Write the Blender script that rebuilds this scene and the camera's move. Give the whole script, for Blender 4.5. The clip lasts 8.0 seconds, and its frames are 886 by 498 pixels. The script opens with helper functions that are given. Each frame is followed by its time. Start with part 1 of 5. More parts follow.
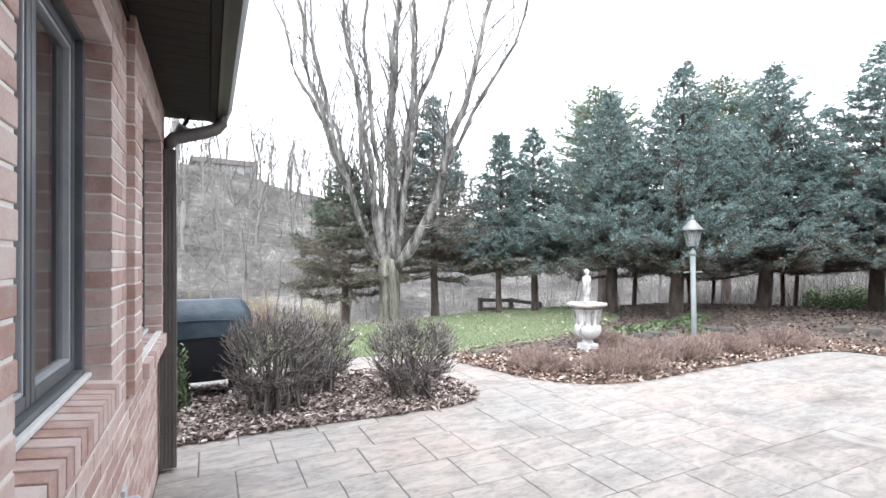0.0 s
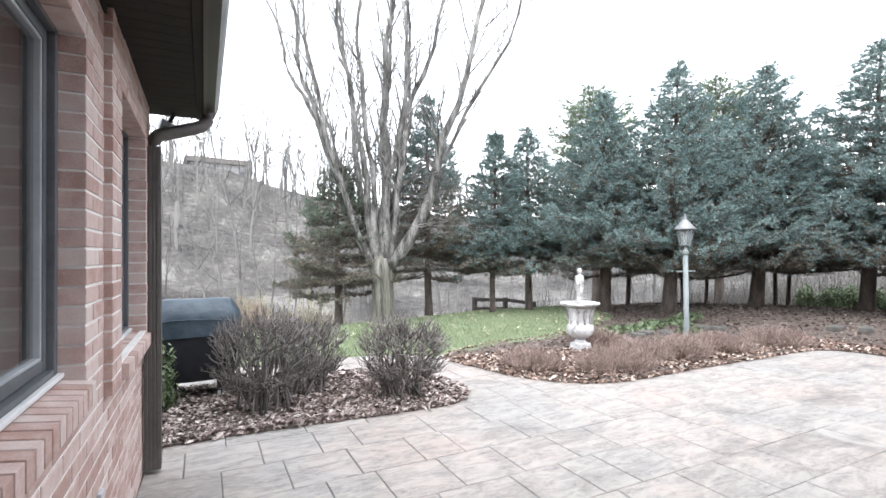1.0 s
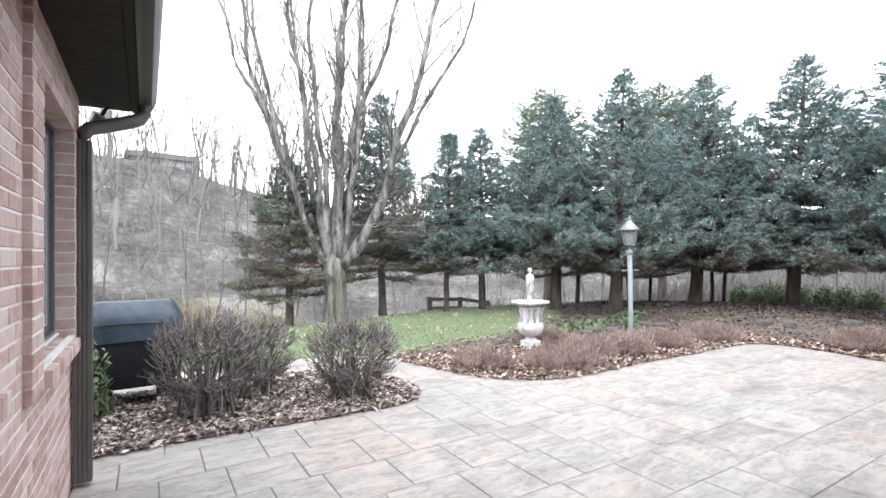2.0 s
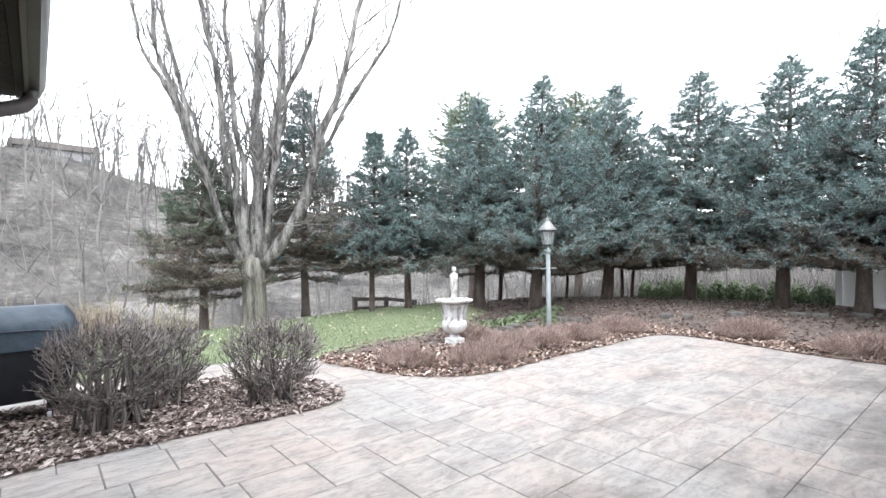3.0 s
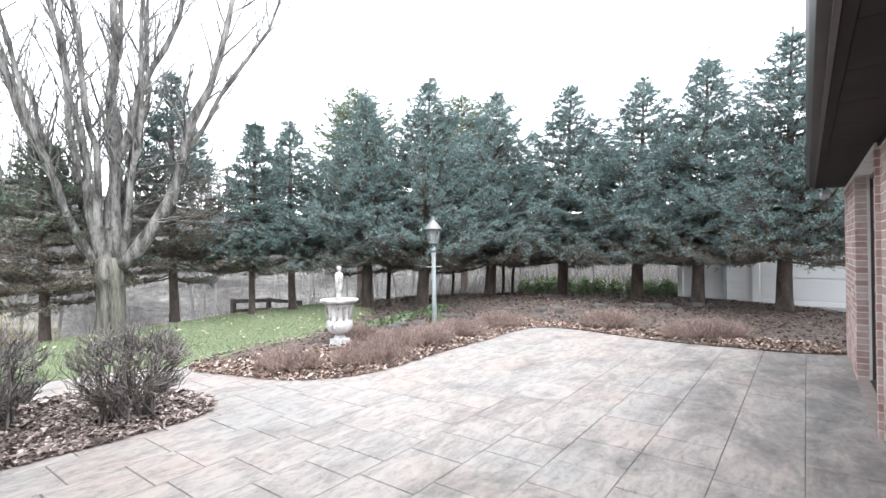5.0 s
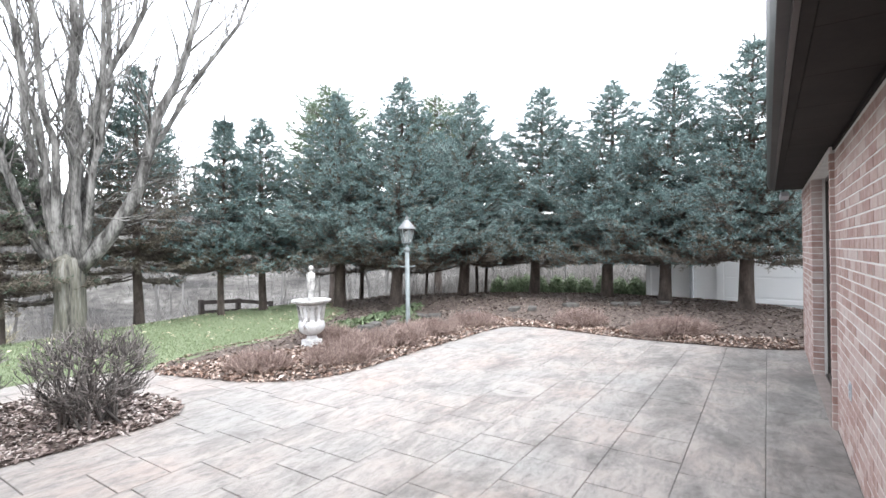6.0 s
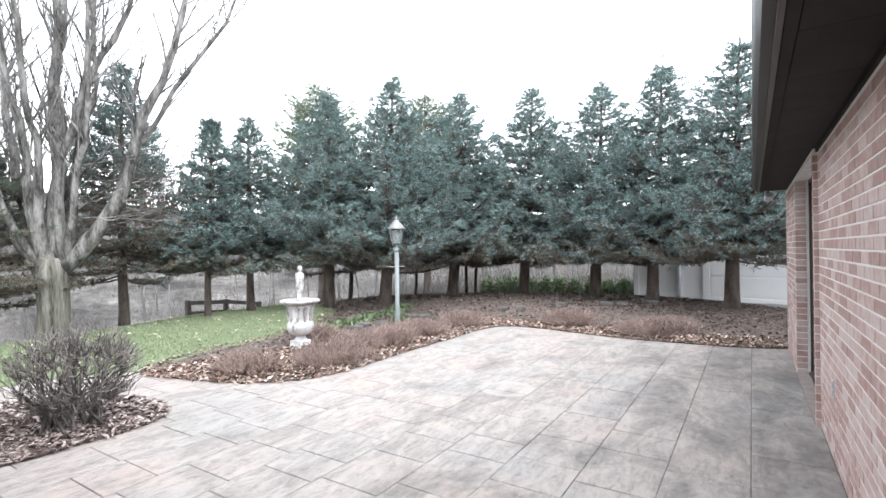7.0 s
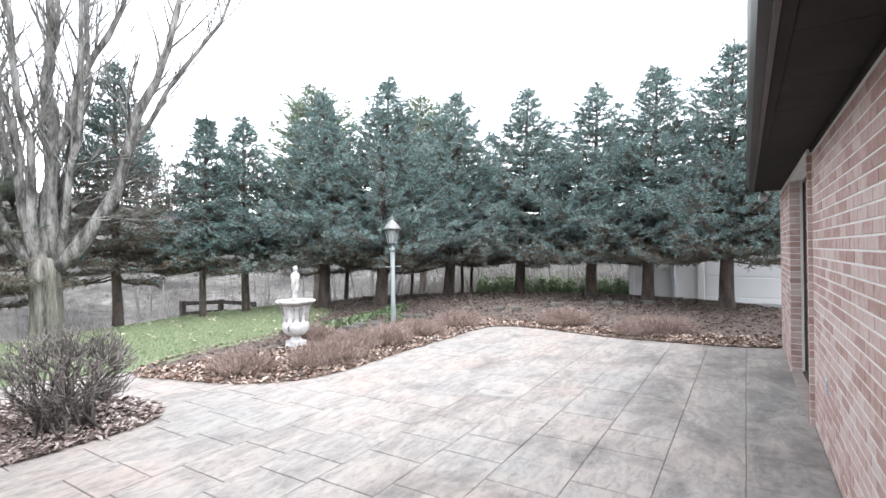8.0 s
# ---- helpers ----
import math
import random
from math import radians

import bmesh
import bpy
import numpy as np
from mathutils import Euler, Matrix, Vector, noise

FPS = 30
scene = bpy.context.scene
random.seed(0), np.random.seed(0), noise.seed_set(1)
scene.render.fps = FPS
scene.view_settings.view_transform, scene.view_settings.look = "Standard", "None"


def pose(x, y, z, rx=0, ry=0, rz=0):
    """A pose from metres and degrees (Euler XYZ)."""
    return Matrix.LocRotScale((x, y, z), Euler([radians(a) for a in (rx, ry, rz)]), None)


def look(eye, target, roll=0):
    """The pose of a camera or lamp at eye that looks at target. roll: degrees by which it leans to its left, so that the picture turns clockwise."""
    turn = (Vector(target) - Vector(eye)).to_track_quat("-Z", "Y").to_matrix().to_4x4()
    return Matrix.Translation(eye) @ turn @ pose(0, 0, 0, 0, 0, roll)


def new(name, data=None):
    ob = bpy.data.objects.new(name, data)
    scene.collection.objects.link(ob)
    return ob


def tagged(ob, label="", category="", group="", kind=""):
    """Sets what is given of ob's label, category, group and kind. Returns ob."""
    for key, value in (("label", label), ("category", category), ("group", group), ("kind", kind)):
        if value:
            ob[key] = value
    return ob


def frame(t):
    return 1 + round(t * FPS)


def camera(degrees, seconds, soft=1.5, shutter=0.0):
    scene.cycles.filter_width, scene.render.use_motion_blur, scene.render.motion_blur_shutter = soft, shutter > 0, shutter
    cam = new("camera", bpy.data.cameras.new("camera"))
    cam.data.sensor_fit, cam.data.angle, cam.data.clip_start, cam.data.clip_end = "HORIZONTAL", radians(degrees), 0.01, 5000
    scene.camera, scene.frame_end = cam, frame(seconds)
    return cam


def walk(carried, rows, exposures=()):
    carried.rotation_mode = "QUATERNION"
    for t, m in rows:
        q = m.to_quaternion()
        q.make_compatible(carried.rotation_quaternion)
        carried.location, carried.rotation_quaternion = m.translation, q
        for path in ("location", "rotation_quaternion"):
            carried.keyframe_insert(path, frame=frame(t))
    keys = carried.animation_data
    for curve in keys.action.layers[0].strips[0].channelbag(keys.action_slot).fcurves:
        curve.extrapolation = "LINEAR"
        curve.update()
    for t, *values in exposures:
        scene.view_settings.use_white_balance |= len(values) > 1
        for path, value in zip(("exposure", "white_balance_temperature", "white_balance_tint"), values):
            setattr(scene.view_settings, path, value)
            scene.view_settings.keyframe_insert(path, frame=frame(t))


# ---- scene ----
cam = camera(85.0, 8.0)
PATH = [
    (0, (0.313, 0.578, 1.457), (1.184, 2.378, 1.484), -0.5),
    (0.5, (0.337, 0.584, 1.453), (1.215, 2.381, 1.48), -0.5),
    (1, (0.369, 0.585, 1.448), (1.256, 2.377, 1.474), -0.5),
    (1.5, (0.394, 0.563, 1.45), (1.335, 2.327, 1.474), -0.5),
    (3, (0.418, 0.505, 1.448), (1.707, 2.034, 1.465), -0.7),
    (3.5, (0.419, 0.454, 1.468), (1.802, 1.898, 1.478), -0.8),
    (4, (0.439, 0.449, 1.46), (1.909, 1.806, 1.468), -0.9),
    (4.5, (0.453, 0.443, 1.453), (1.995, 1.717, 1.46), -0.9),
    (5, (0.454, 0.442, 1.452), (2.052, 1.644, 1.457), -0.8),
    (6.5, (0.458, 0.442, 1.447), (2.134, 1.533, 1.45), -0.8),
    (7, (0.454, 0.444, 1.448), (2.139, 1.521, 1.451), -0.8),
    (7.5, (0.46, 0.441, 1.449), (2.15, 1.51, 1.451), -0.9),
    (8, (0.458, 0.449, 1.447), (2.152, 1.511, 1.45), -0.8),
]
walk(cam, [(t, look(eye, target, roll)) for t, eye, target, roll in PATH])

# ---- light and exposure ----
world = bpy.data.worlds.new("sky")
scene.world = world
world.use_nodes = True
wn, wl = world.node_tree.nodes, world.node_tree.links
sky = wn.new("ShaderNodeTexSky")
sky.sky_type, sky.sun_disc = "NISHITA", False
sky.sun_elevation, sky.sun_rotation = radians(55), radians(215)
sky.air_density, sky.dust_density = 1.0, 1.0
grey = wn.new("ShaderNodeHueSaturation")
grey.inputs["Saturation"].default_value = 0.22
wl.new(sky.outputs[0], grey.inputs["Color"])
wl.new(grey.outputs[0], wn["Background"].inputs["Color"])
wn["Background"].inputs["Strength"].default_value = 0.40
sun = new("sun", bpy.data.lights.new("sun", "SUN"))
sun.data.energy, sun.data.angle, sun.data.color = 0.8, radians(60), (0.975, 0.99, 1.0)
sun.matrix_basis = look((2.5, -1, 15), (0, 0, 0))
scene.view_settings.exposure = 1.18


# ---- materials ----
def material(name, ramp, scale=8.0, rough=0.8, metal=0.0, bump=0.3, fine=60.0, stretch=(1, 1, 1), random_mix=0.0, space="Object", dist=0.01, spec=0.3):
    """A surface with two scales of variation: ramp is a list of (position, colour)."""
    m = bpy.data.materials.new(name)
    m.use_nodes = True
    n, l = m.node_tree.nodes, m.node_tree.links
    b = n["Principled BSDF"]
    b.inputs["Roughness"].default_value, b.inputs["Metallic"].default_value = rough, metal
    b.inputs["Specular IOR Level"].default_value = spec
    co = n.new("ShaderNodeTexCoord")
    mp = n.new("ShaderNodeMapping")
    mp.inputs["Scale"].default_value = stretch
    if space == "World":
        l.new(n.new("ShaderNodeNewGeometry").outputs["Position"], mp.inputs[0])
    else:
        l.new(co.outputs["Object"], mp.inputs[0])
    big, small = n.new("ShaderNodeTexNoise"), n.new("ShaderNodeTexNoise")
    for t, s, d in ((big, scale, 3), (small, fine, 4)):
        t.inputs["Scale"].default_value, t.inputs["Detail"].default_value = s, d
        l.new(mp.outputs[0], t.inputs["Vector"])
    mix = n.new("ShaderNodeMath")
    mix.operation = "MULTIPLY_ADD"
    mix.inputs[1].default_value = 0.35
    l.new(small.outputs[0], mix.inputs[0])
    sc = n.new("ShaderNodeMath")
    sc.operation = "MULTIPLY"
    sc.inputs[1].default_value = 0.65
    l.new(big.outputs[0], sc.inputs[0])
    l.new(sc.outputs[0], mix.inputs[2])
    fac = mix.outputs[0]
    if random_mix:
        info = n.new("ShaderNodeObjectInfo") if random_mix > 0 else n.new("ShaderNodeNewGeometry")
        out = info.outputs["Random"] if random_mix > 0 else info.outputs["Random Per Island"]
        sub, add = n.new("ShaderNodeMath"), n.new("ShaderNodeMath")
        sub.operation, add.operation = "SUBTRACT", "MULTIPLY_ADD"
        sub.inputs[1].default_value, add.inputs[1].default_value = 0.5, abs(random_mix)
        l.new(out, sub.inputs[0])
        l.new(sub.outputs[0], add.inputs[0])
        l.new(fac, add.inputs[2])
        fac = add.outputs[0]
    cr = n.new("ShaderNodeValToRGB")
    while len(cr.color_ramp.elements) < len(ramp):
        cr.color_ramp.elements.new(0.5)
    for e, (p, c) in zip(cr.color_ramp.elements, ramp):
        e.position, e.color = p, (*c, 1)
    l.new(fac, cr.inputs[0])
    l.new(cr.outputs[0], b.inputs["Base Color"])
    if bump:
        bp = n.new("ShaderNodeBump")
        bp.inputs["Strength"].default_value, bp.inputs["Distance"].default_value = bump, dist
        l.new(mix.outputs[0], bp.inputs["Height"])
        l.new(bp.outputs[0], b.inputs["Normal"])
    return m


def two(a, b, lo=0.35, hi=0.65):
    return [(lo, a), (hi, b)]


BRICK_TONES = [(0.12, (0.36, 0.35, 0.33)), (0.28, (0.36, 0.23, 0.20)), (0.45, (0.45, 0.33, 0.298)), (0.62, (0.52, 0.41, 0.38)), (0.78, (0.56, 0.485, 0.455)), (0.9, (0.46, 0.45, 0.425))]
BRICK = material("brick", BRICK_TONES, 14, 0.9, bump=0.5, fine=120, random_mix=0.42, space="World", dist=0.004)
BRICK_REST = material("brick_rest", BRICK_TONES, 14, 0.9, bump=0.5, fine=120, random_mix=-0.42, space="World", dist=0.004)
MORTAR = material("mortar", two((0.62, 0.605, 0.585), (0.76, 0.745, 0.725)), 6, 0.95, bump=0.5, fine=150, dist=0.004)
BRONZE = material("bronze_metal", two((0.045, 0.036, 0.032), (0.065, 0.054, 0.048)), 4, 0.4, bump=0.05, fine=40, spec=0.5)
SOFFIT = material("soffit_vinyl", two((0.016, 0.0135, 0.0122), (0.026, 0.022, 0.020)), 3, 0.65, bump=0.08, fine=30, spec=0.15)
SPOUT_METAL = material("spout_metal", two((0.085, 0.078, 0.075), (0.125, 0.116, 0.112)), 4, 0.45, bump=0.05, fine=30, spec=0.4)
GUTTER_METAL = material("gutter_metal", two((0.036, 0.032, 0.031), (0.055, 0.05, 0.048)), 4, 0.4, bump=0.05, fine=30, spec=0.4)
ALUMINIUM = material("grey_aluminium", two((0.075, 0.082, 0.092), (0.115, 0.125, 0.136)), 5, 0.35, bump=0.05, fine=60, spec=0.5)
BEAD_METAL = material("pale_bead", two((0.30, 0.32, 0.345), (0.38, 0.40, 0.42)), 5, 0.35, bump=0.05, spec=0.5)
CLADDING_WHITE = material("white_cap", two((0.55, 0.56, 0.57), (0.7, 0.7, 0.7)), 5, 0.6, bump=0.1)
GREY_WALL = material("grey_wall", two((0.26, 0.26, 0.265), (0.34, 0.34, 0.345)), 0.5, 0.9, bump=0.1)
THRESHOLD = material("threshold", two((0.24, 0.20, 0.185), (0.34, 0.29, 0.27)), 6, 0.9, bump=0.3)
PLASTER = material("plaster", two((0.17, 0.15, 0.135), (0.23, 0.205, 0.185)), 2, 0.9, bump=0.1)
SHINGLE = material("shingle", two((0.06, 0.055, 0.05), (0.11, 0.10, 0.09)), 3, 0.95, bump=0.5, fine=40)
MULCH = material("mulch", [(0.3, (0.06, 0.047, 0.041)), (0.5, (0.125, 0.099, 0.087)), (0.7, (0.21, 0.175, 0.157))], 12, 0.95, bump=1.0, fine=70, dist=0.03)
CHIP = material("mulch_chip", [(0.1, (0.085, 0.066, 0.06)), (0.5, (0.25, 0.197, 0.178)), (0.8, (0.47, 0.405, 0.38)), (0.95, (0.66, 0.61, 0.575))], 5, 0.85, bump=0, random_mix=-0.9)
LEAF = material("dry_leaf", [(0.1, (0.10, 0.06, 0.045)), (0.45, (0.24, 0.16, 0.125)), (0.75, (0.42, 0.33, 0.28)), (0.95, (0.66, 0.58, 0.52))], 5, 0.8, bump=0, random_mix=-0.9)
LITTER_DARK = material("needle_litter", [(0.1, (0.07, 0.053, 0.045)), (0.5, (0.135, 0.105, 0.091)), (0.8, (0.21, 0.17, 0.15)), (0.97, (0.36, 0.31, 0.275))], 5, 0.9, bump=0, random_mix=-0.9)
PALE_LEAF = material("pale_leaf", two((0.34, 0.30, 0.2), (0.55, 0.51, 0.38)), 5, 0.8, bump=0, random_mix=-0.5)
TURF = material("turf", two((0.14, 0.175, 0.10), (0.20, 0.235, 0.15)), 1.5, 0.95, bump=0.8, fine=40, dist=0.02)
BLADE = material("grass_blade", two((0.165, 0.215, 0.115), (0.29, 0.34, 0.215), 0.2, 0.8), 1.0, 0.8, bump=0, random_mix=-0.6)
EARTH = material("earth", [(0.40, (0.034, 0.032, 0.031)), (0.47, (0.075, 0.071, 0.067)), (0.54, (0.115, 0.109, 0.101)), (0.61, (0.20, 0.193, 0.183))], 0.12, 0.95, bump=0.8, fine=1.3, dist=0.2)
BARK_GREY = material("grey_bark", [(0.38, (0.04, 0.038, 0.036)), (0.48, (0.125, 0.121, 0.116)), (0.62, (0.28, 0.273, 0.263))], 7, 0.95, bump=0.9, fine=40, stretch=(1, 1, 0.25), dist=0.02)
TRUNK_BARK = material("mossy_bark", [(0.36, (0.04, 0.038, 0.034)), (0.46, (0.125, 0.121, 0.106)), (0.56, (0.19, 0.185, 0.155)), (0.66, (0.28, 0.273, 0.256))], 6, 0.95, bump=1.0, fine=30, stretch=(1.6, 1.6, 0.2), dist=0.04)
BARK_BROWN = material("brown_bark", two((0.065, 0.053, 0.047), (0.16, 0.132, 0.117)), 6, 0.95, bump=0.9, fine=35, stretch=(1, 1, 0.4), dist=0.02)
TWIG_BROWN = material("dead_twig", two((0.14, 0.12, 0.105), (0.27, 0.24, 0.215)), 3, 0.95, bump=0, random_mix=-0.4)
TWIG_GREY = material("shrub_twig", two((0.085, 0.077, 0.073), (0.25, 0.23, 0.218)), 4, 0.9, bump=0, random_mix=-0.4)
TWIG_RED = material("red_twig", two((0.18, 0.128, 0.113), (0.39, 0.305, 0.27)), 4, 0.9, bump=0, random_mix=-0.5)
FAR_WOOD = material("far_wood", two((0.095, 0.091, 0.088), (0.19, 0.185, 0.18)), 0.2, 0.95, bump=0, random_mix=-0.4)
BRUSH = material("brush", two((0.12, 0.113, 0.106), (0.22, 0.21, 0.198)), 0.2, 0.95, bump=0, random_mix=-0.5)
RUST_BRUSH = material("rust_brush", two((0.18, 0.125, 0.095), (0.29, 0.215, 0.17)), 0.3, 0.9, bump=0, random_mix=-0.5)
YELLOW_BRUSH = material("yellow_brush", two((0.19, 0.172, 0.10), (0.31, 0.285, 0.175)), 0.3, 0.9, bump=0, random_mix=-0.5)
BLUE_NEEDLE = material("blue_spruce_needles", [(0.2, (0.07, 0.118, 0.113)), (0.5, (0.145, 0.215, 0.21)), (0.8, (0.31, 0.40, 0.39))], 0.9, 0.7, bump=0, fine=3, random_mix=-0.45)
GREEN_NEEDLE = material("green_spruce_needles", [(0.2, (0.055, 0.08, 0.06)), (0.5, (0.105, 0.135, 0.10)), (0.8, (0.19, 0.225, 0.18))], 0.9, 0.7, bump=0, fine=3, random_mix=-0.45)
PINE_NEEDLE = material("pine_needles", [(0.2, (0.10, 0.15, 0.10)), (0.5, (0.16, 0.22, 0.15)), (0.8, (0.25, 0.32, 0.23))], 0.9, 0.7, bump=0, fine=3, random_mix=-0.45)
OLD_NEEDLE = material("old_needles", two((0.105, 0.092, 0.075), (0.24, 0.215, 0.18)), 0.9, 0.8, bump=0, fine=3, random_mix=-0.45)
BOX_LEAF = material("hedge_leaf", two((0.08, 0.118, 0.06), (0.19, 0.24, 0.14), 0.2, 0.8), 1, 0.6, bump=0, random_mix=-0.6)
STONE_WHITE = material("cast_stone", [(0.36, (0.46, 0.46, 0.46)), (0.5, (0.62, 0.625, 0.63)), (0.62, (0.72, 0.725, 0.73))], 9, 0.8, bump=0.4, fine=60, dist=0.006)
STONE_AGED = material("aged_stone", [(0.38, (0.24, 0.235, 0.225)), (0.5, (0.48, 0.475, 0.465)), (0.6, (0.62, 0.615, 0.60))], 9, 0.85, bump=0.4, fine=60, dist=0.006)
POST_PAINT = material("grey_green_paint", two((0.17, 0.20, 0.205), (0.24, 0.27, 0.275)), 5, 0.45, bump=0.05, spec=0.5)
LAMP_ROOF = material("lantern_roof", two((0.19, 0.195, 0.2), (0.27, 0.275, 0.28)), 8, 0.35, metal=0.3, bump=0.05)
COVER_BLUE = material("blue_vinyl", two((0.026, 0.042, 0.06), (0.055, 0.08, 0.105)), 5, 0.5, bump=0.7, fine=9, dist=0.05, spec=0.4)
COVER_BLACK = material("black_vinyl", two((0.012, 0.013, 0.017), (0.022, 0.024, 0.03)), 3, 0.6, bump=0.3, fine=14, dist=0.02)
FENCE_WOOD = material("dark_fence_wood", two((0.035, 0.03, 0.028), (0.07, 0.06, 0.055)), 5, 0.9, bump=0.3)
SIDING = material("white_siding", two((0.86, 0.88, 0.90), (0.92, 0.93, 0.94)), 1, 0.6, bump=0.05)
ASPHALT = material("asphalt", two((0.18, 0.19, 0.2), (0.26, 0.27, 0.28)), 1.5, 0.95, bump=0.3)
PLASTIC = material("grey_plastic", two((0.4, 0.42, 0.45), (0.5, 0.52, 0.55)), 8, 0.5, bump=0)
BLACK = material("black_metal", two((0.012, 0.012, 0.013), (0.02, 0.02, 0.02)), 8, 0.45, bump=0)
RUBBLE = material("edging_stone", two((0.07, 0.066, 0.062), (0.17, 0.165, 0.155)), 5, 0.95, bump=0.7)


def glass_material(name, colour, rough):
    m = bpy.data.materials.new(name)
    m.use_nodes = True
    b = m.node_tree.nodes["Principled BSDF"]
    b.inputs["Base Color"].default_value, b.inputs["Roughness"].default_value = (*colour, 1), rough
    b.inputs["Transmission Weight"].default_value, b.inputs["IOR"].default_value = 1.0, 1.45
    return m


GLASS = glass_material("window_glass", (0.82, 0.85, 0.85), 0.0)
FROST = material("lantern_glass", two((0.36, 0.39, 0.39), (0.46, 0.49, 0.49)), 3, 0.15, bump=0, spec=0.6)
FROST.node_tree.nodes["Principled BSDF"].inputs["Transmission Weight"].default_value = 0.65


def slab_material():
    """Stamped concrete: pinkish buff with grey washes, slate relief, a few dark stains and one pale ring."""
    m = bpy.data.materials.new("stamped_concrete")
    m.use_nodes = True
    n, l = m.node_tree.nodes, m.node_tree.links
    b = n["Principled BSDF"]
    b.inputs["Roughness"].default_value, b.inputs["Specular IOR Level"].default_value = 0.6, 0.35
    geo, info = n.new("ShaderNodeNewGeometry"), n.new("ShaderNodeObjectInfo")
    turn = n.new("ShaderNodeVectorMath")
    turn.operation = "MULTIPLY_ADD"
    turn.inputs[1].default_value = (1, 1, 1)
    shift = n.new("ShaderNodeVectorMath")
    shift.operation = "SCALE"
    shift.inputs["Scale"].default_value = 7.0
    l.new(info.outputs["Random"], shift.inputs[0])
    l.new(geo.outputs["Position"], turn.inputs[0])
    l.new(shift.outputs[0], turn.inputs[2])

    def tex(scale, detail, src, stretch=(1, 1, 1), distort=0.0):
        mp = n.new("ShaderNodeMapping")
        mp.inputs["Scale"].default_value = stretch
        l.new(src, mp.inputs[0])
        t = n.new("ShaderNodeTexNoise")
        t.inputs["Scale"].default_value, t.inputs["Detail"].default_value, t.inputs["Distortion"].default_value, t.inputs["Roughness"].default_value = scale, detail, distort, 0.68
        l.new(mp.outputs[0], t.inputs["Vector"])
        return t.outputs[0]

    def ramp(src, stops):
        r = n.new("ShaderNodeValToRGB")
        while len(r.color_ramp.elements) < len(stops):
            r.color_ramp.elements.new(0.5)
        for e, (p, c) in zip(r.color_ramp.elements, stops):
            e.position, e.color = p, (*c, 1)
        l.new(src, r.inputs[0])
        return r.outputs[0]

    def mix(fac, a, c, mode="MIX"):
        x = n.new("ShaderNodeMix")
        x.data_type, x.blend_type = "RGBA", mode
        l.new(fac, x.inputs["Factor"])
        l.new(a, x.inputs["A"])
        l.new(c, x.inputs["B"])
        return x.outputs["Result"]

    base = ramp(tex(0.8, 3, geo.outputs["Position"]), [(0.35, (0.335, 0.326, 0.313)), (0.5, (0.385, 0.352, 0.33)), (0.64, (0.39, 0.33, 0.30))])
    veins = tex(4.2, 12, turn.outputs[0], (1, 2.6, 1), 0.7)
    wash = ramp(veins, [(0.41, (0, 0, 0)), (0.62, (0.85, 0.85, 0.85))])
    greys = ramp(tex(20, 8, turn.outputs[0], (1, 1.8, 1)), [(0.34, (0.135, 0.128, 0.12)), (0.66, (0.33, 0.315, 0.30))])
    col = mix(wash, base, greys)
    # dark blotches grow denser towards the door wall
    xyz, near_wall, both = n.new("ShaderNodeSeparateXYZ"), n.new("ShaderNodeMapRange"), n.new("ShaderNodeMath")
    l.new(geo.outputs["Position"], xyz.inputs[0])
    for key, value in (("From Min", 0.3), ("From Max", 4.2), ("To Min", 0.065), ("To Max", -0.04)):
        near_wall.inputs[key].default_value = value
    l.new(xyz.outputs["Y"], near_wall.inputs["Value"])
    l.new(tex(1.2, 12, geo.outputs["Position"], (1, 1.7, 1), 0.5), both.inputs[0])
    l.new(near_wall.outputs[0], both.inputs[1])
    blotch = ramp(both.outputs[0], [(0.50, (0, 0, 0)), (0.66, (0.85, 0.85, 0.85))])
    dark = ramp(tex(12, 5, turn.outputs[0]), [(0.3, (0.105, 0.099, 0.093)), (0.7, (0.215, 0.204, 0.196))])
    col = mix(blotch, col, dark)
    dist = n.new("ShaderNodeVectorMath")
    dist.operation = "DISTANCE"
    dist.inputs[1].default_value = (5.03, 2.6, 0)
    l.new(geo.outputs["Position"], dist.inputs[0])
    ring = ramp(dist.outputs["Value"], [(0.17, (0.22, 0.22, 0.22)), (0.22, (0.6, 0.6, 0.6)), (0.26, (0.6, 0.6, 0.6)), (0.29, (0, 0, 0))])
    pale = ramp(veins, [(0.3, (0.37, 0.35, 0.33)), (0.7, (0.44, 0.42, 0.40))])
    col = mix(ring, col, pale)
    l.new(col, b.inputs["Base Color"])
    bp = n.new("ShaderNodeBump")
    bp.inputs["Strength"].default_value, bp.inputs["Distance"].default_value = 0.9, 0.022
    relief = n.new("ShaderNodeMath")
    relief.operation = "MULTIPLY_ADD"
    relief.inputs[1].default_value = 0.35
    l.new(tex(26, 6, turn.outputs[0], (1, 1.6, 1)), relief.inputs[0])
    l.new(veins, relief.inputs[2])
    l.new(relief.outputs[0], bp.inputs["Height"])
    l.new(bp.outputs[0], b.inputs["Normal"])
    return m


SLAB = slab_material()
JOINT = material("joint", two((0.12, 0.114, 0.11), (0.19, 0.182, 0.175)), 6, 0.95, bump=0.3)


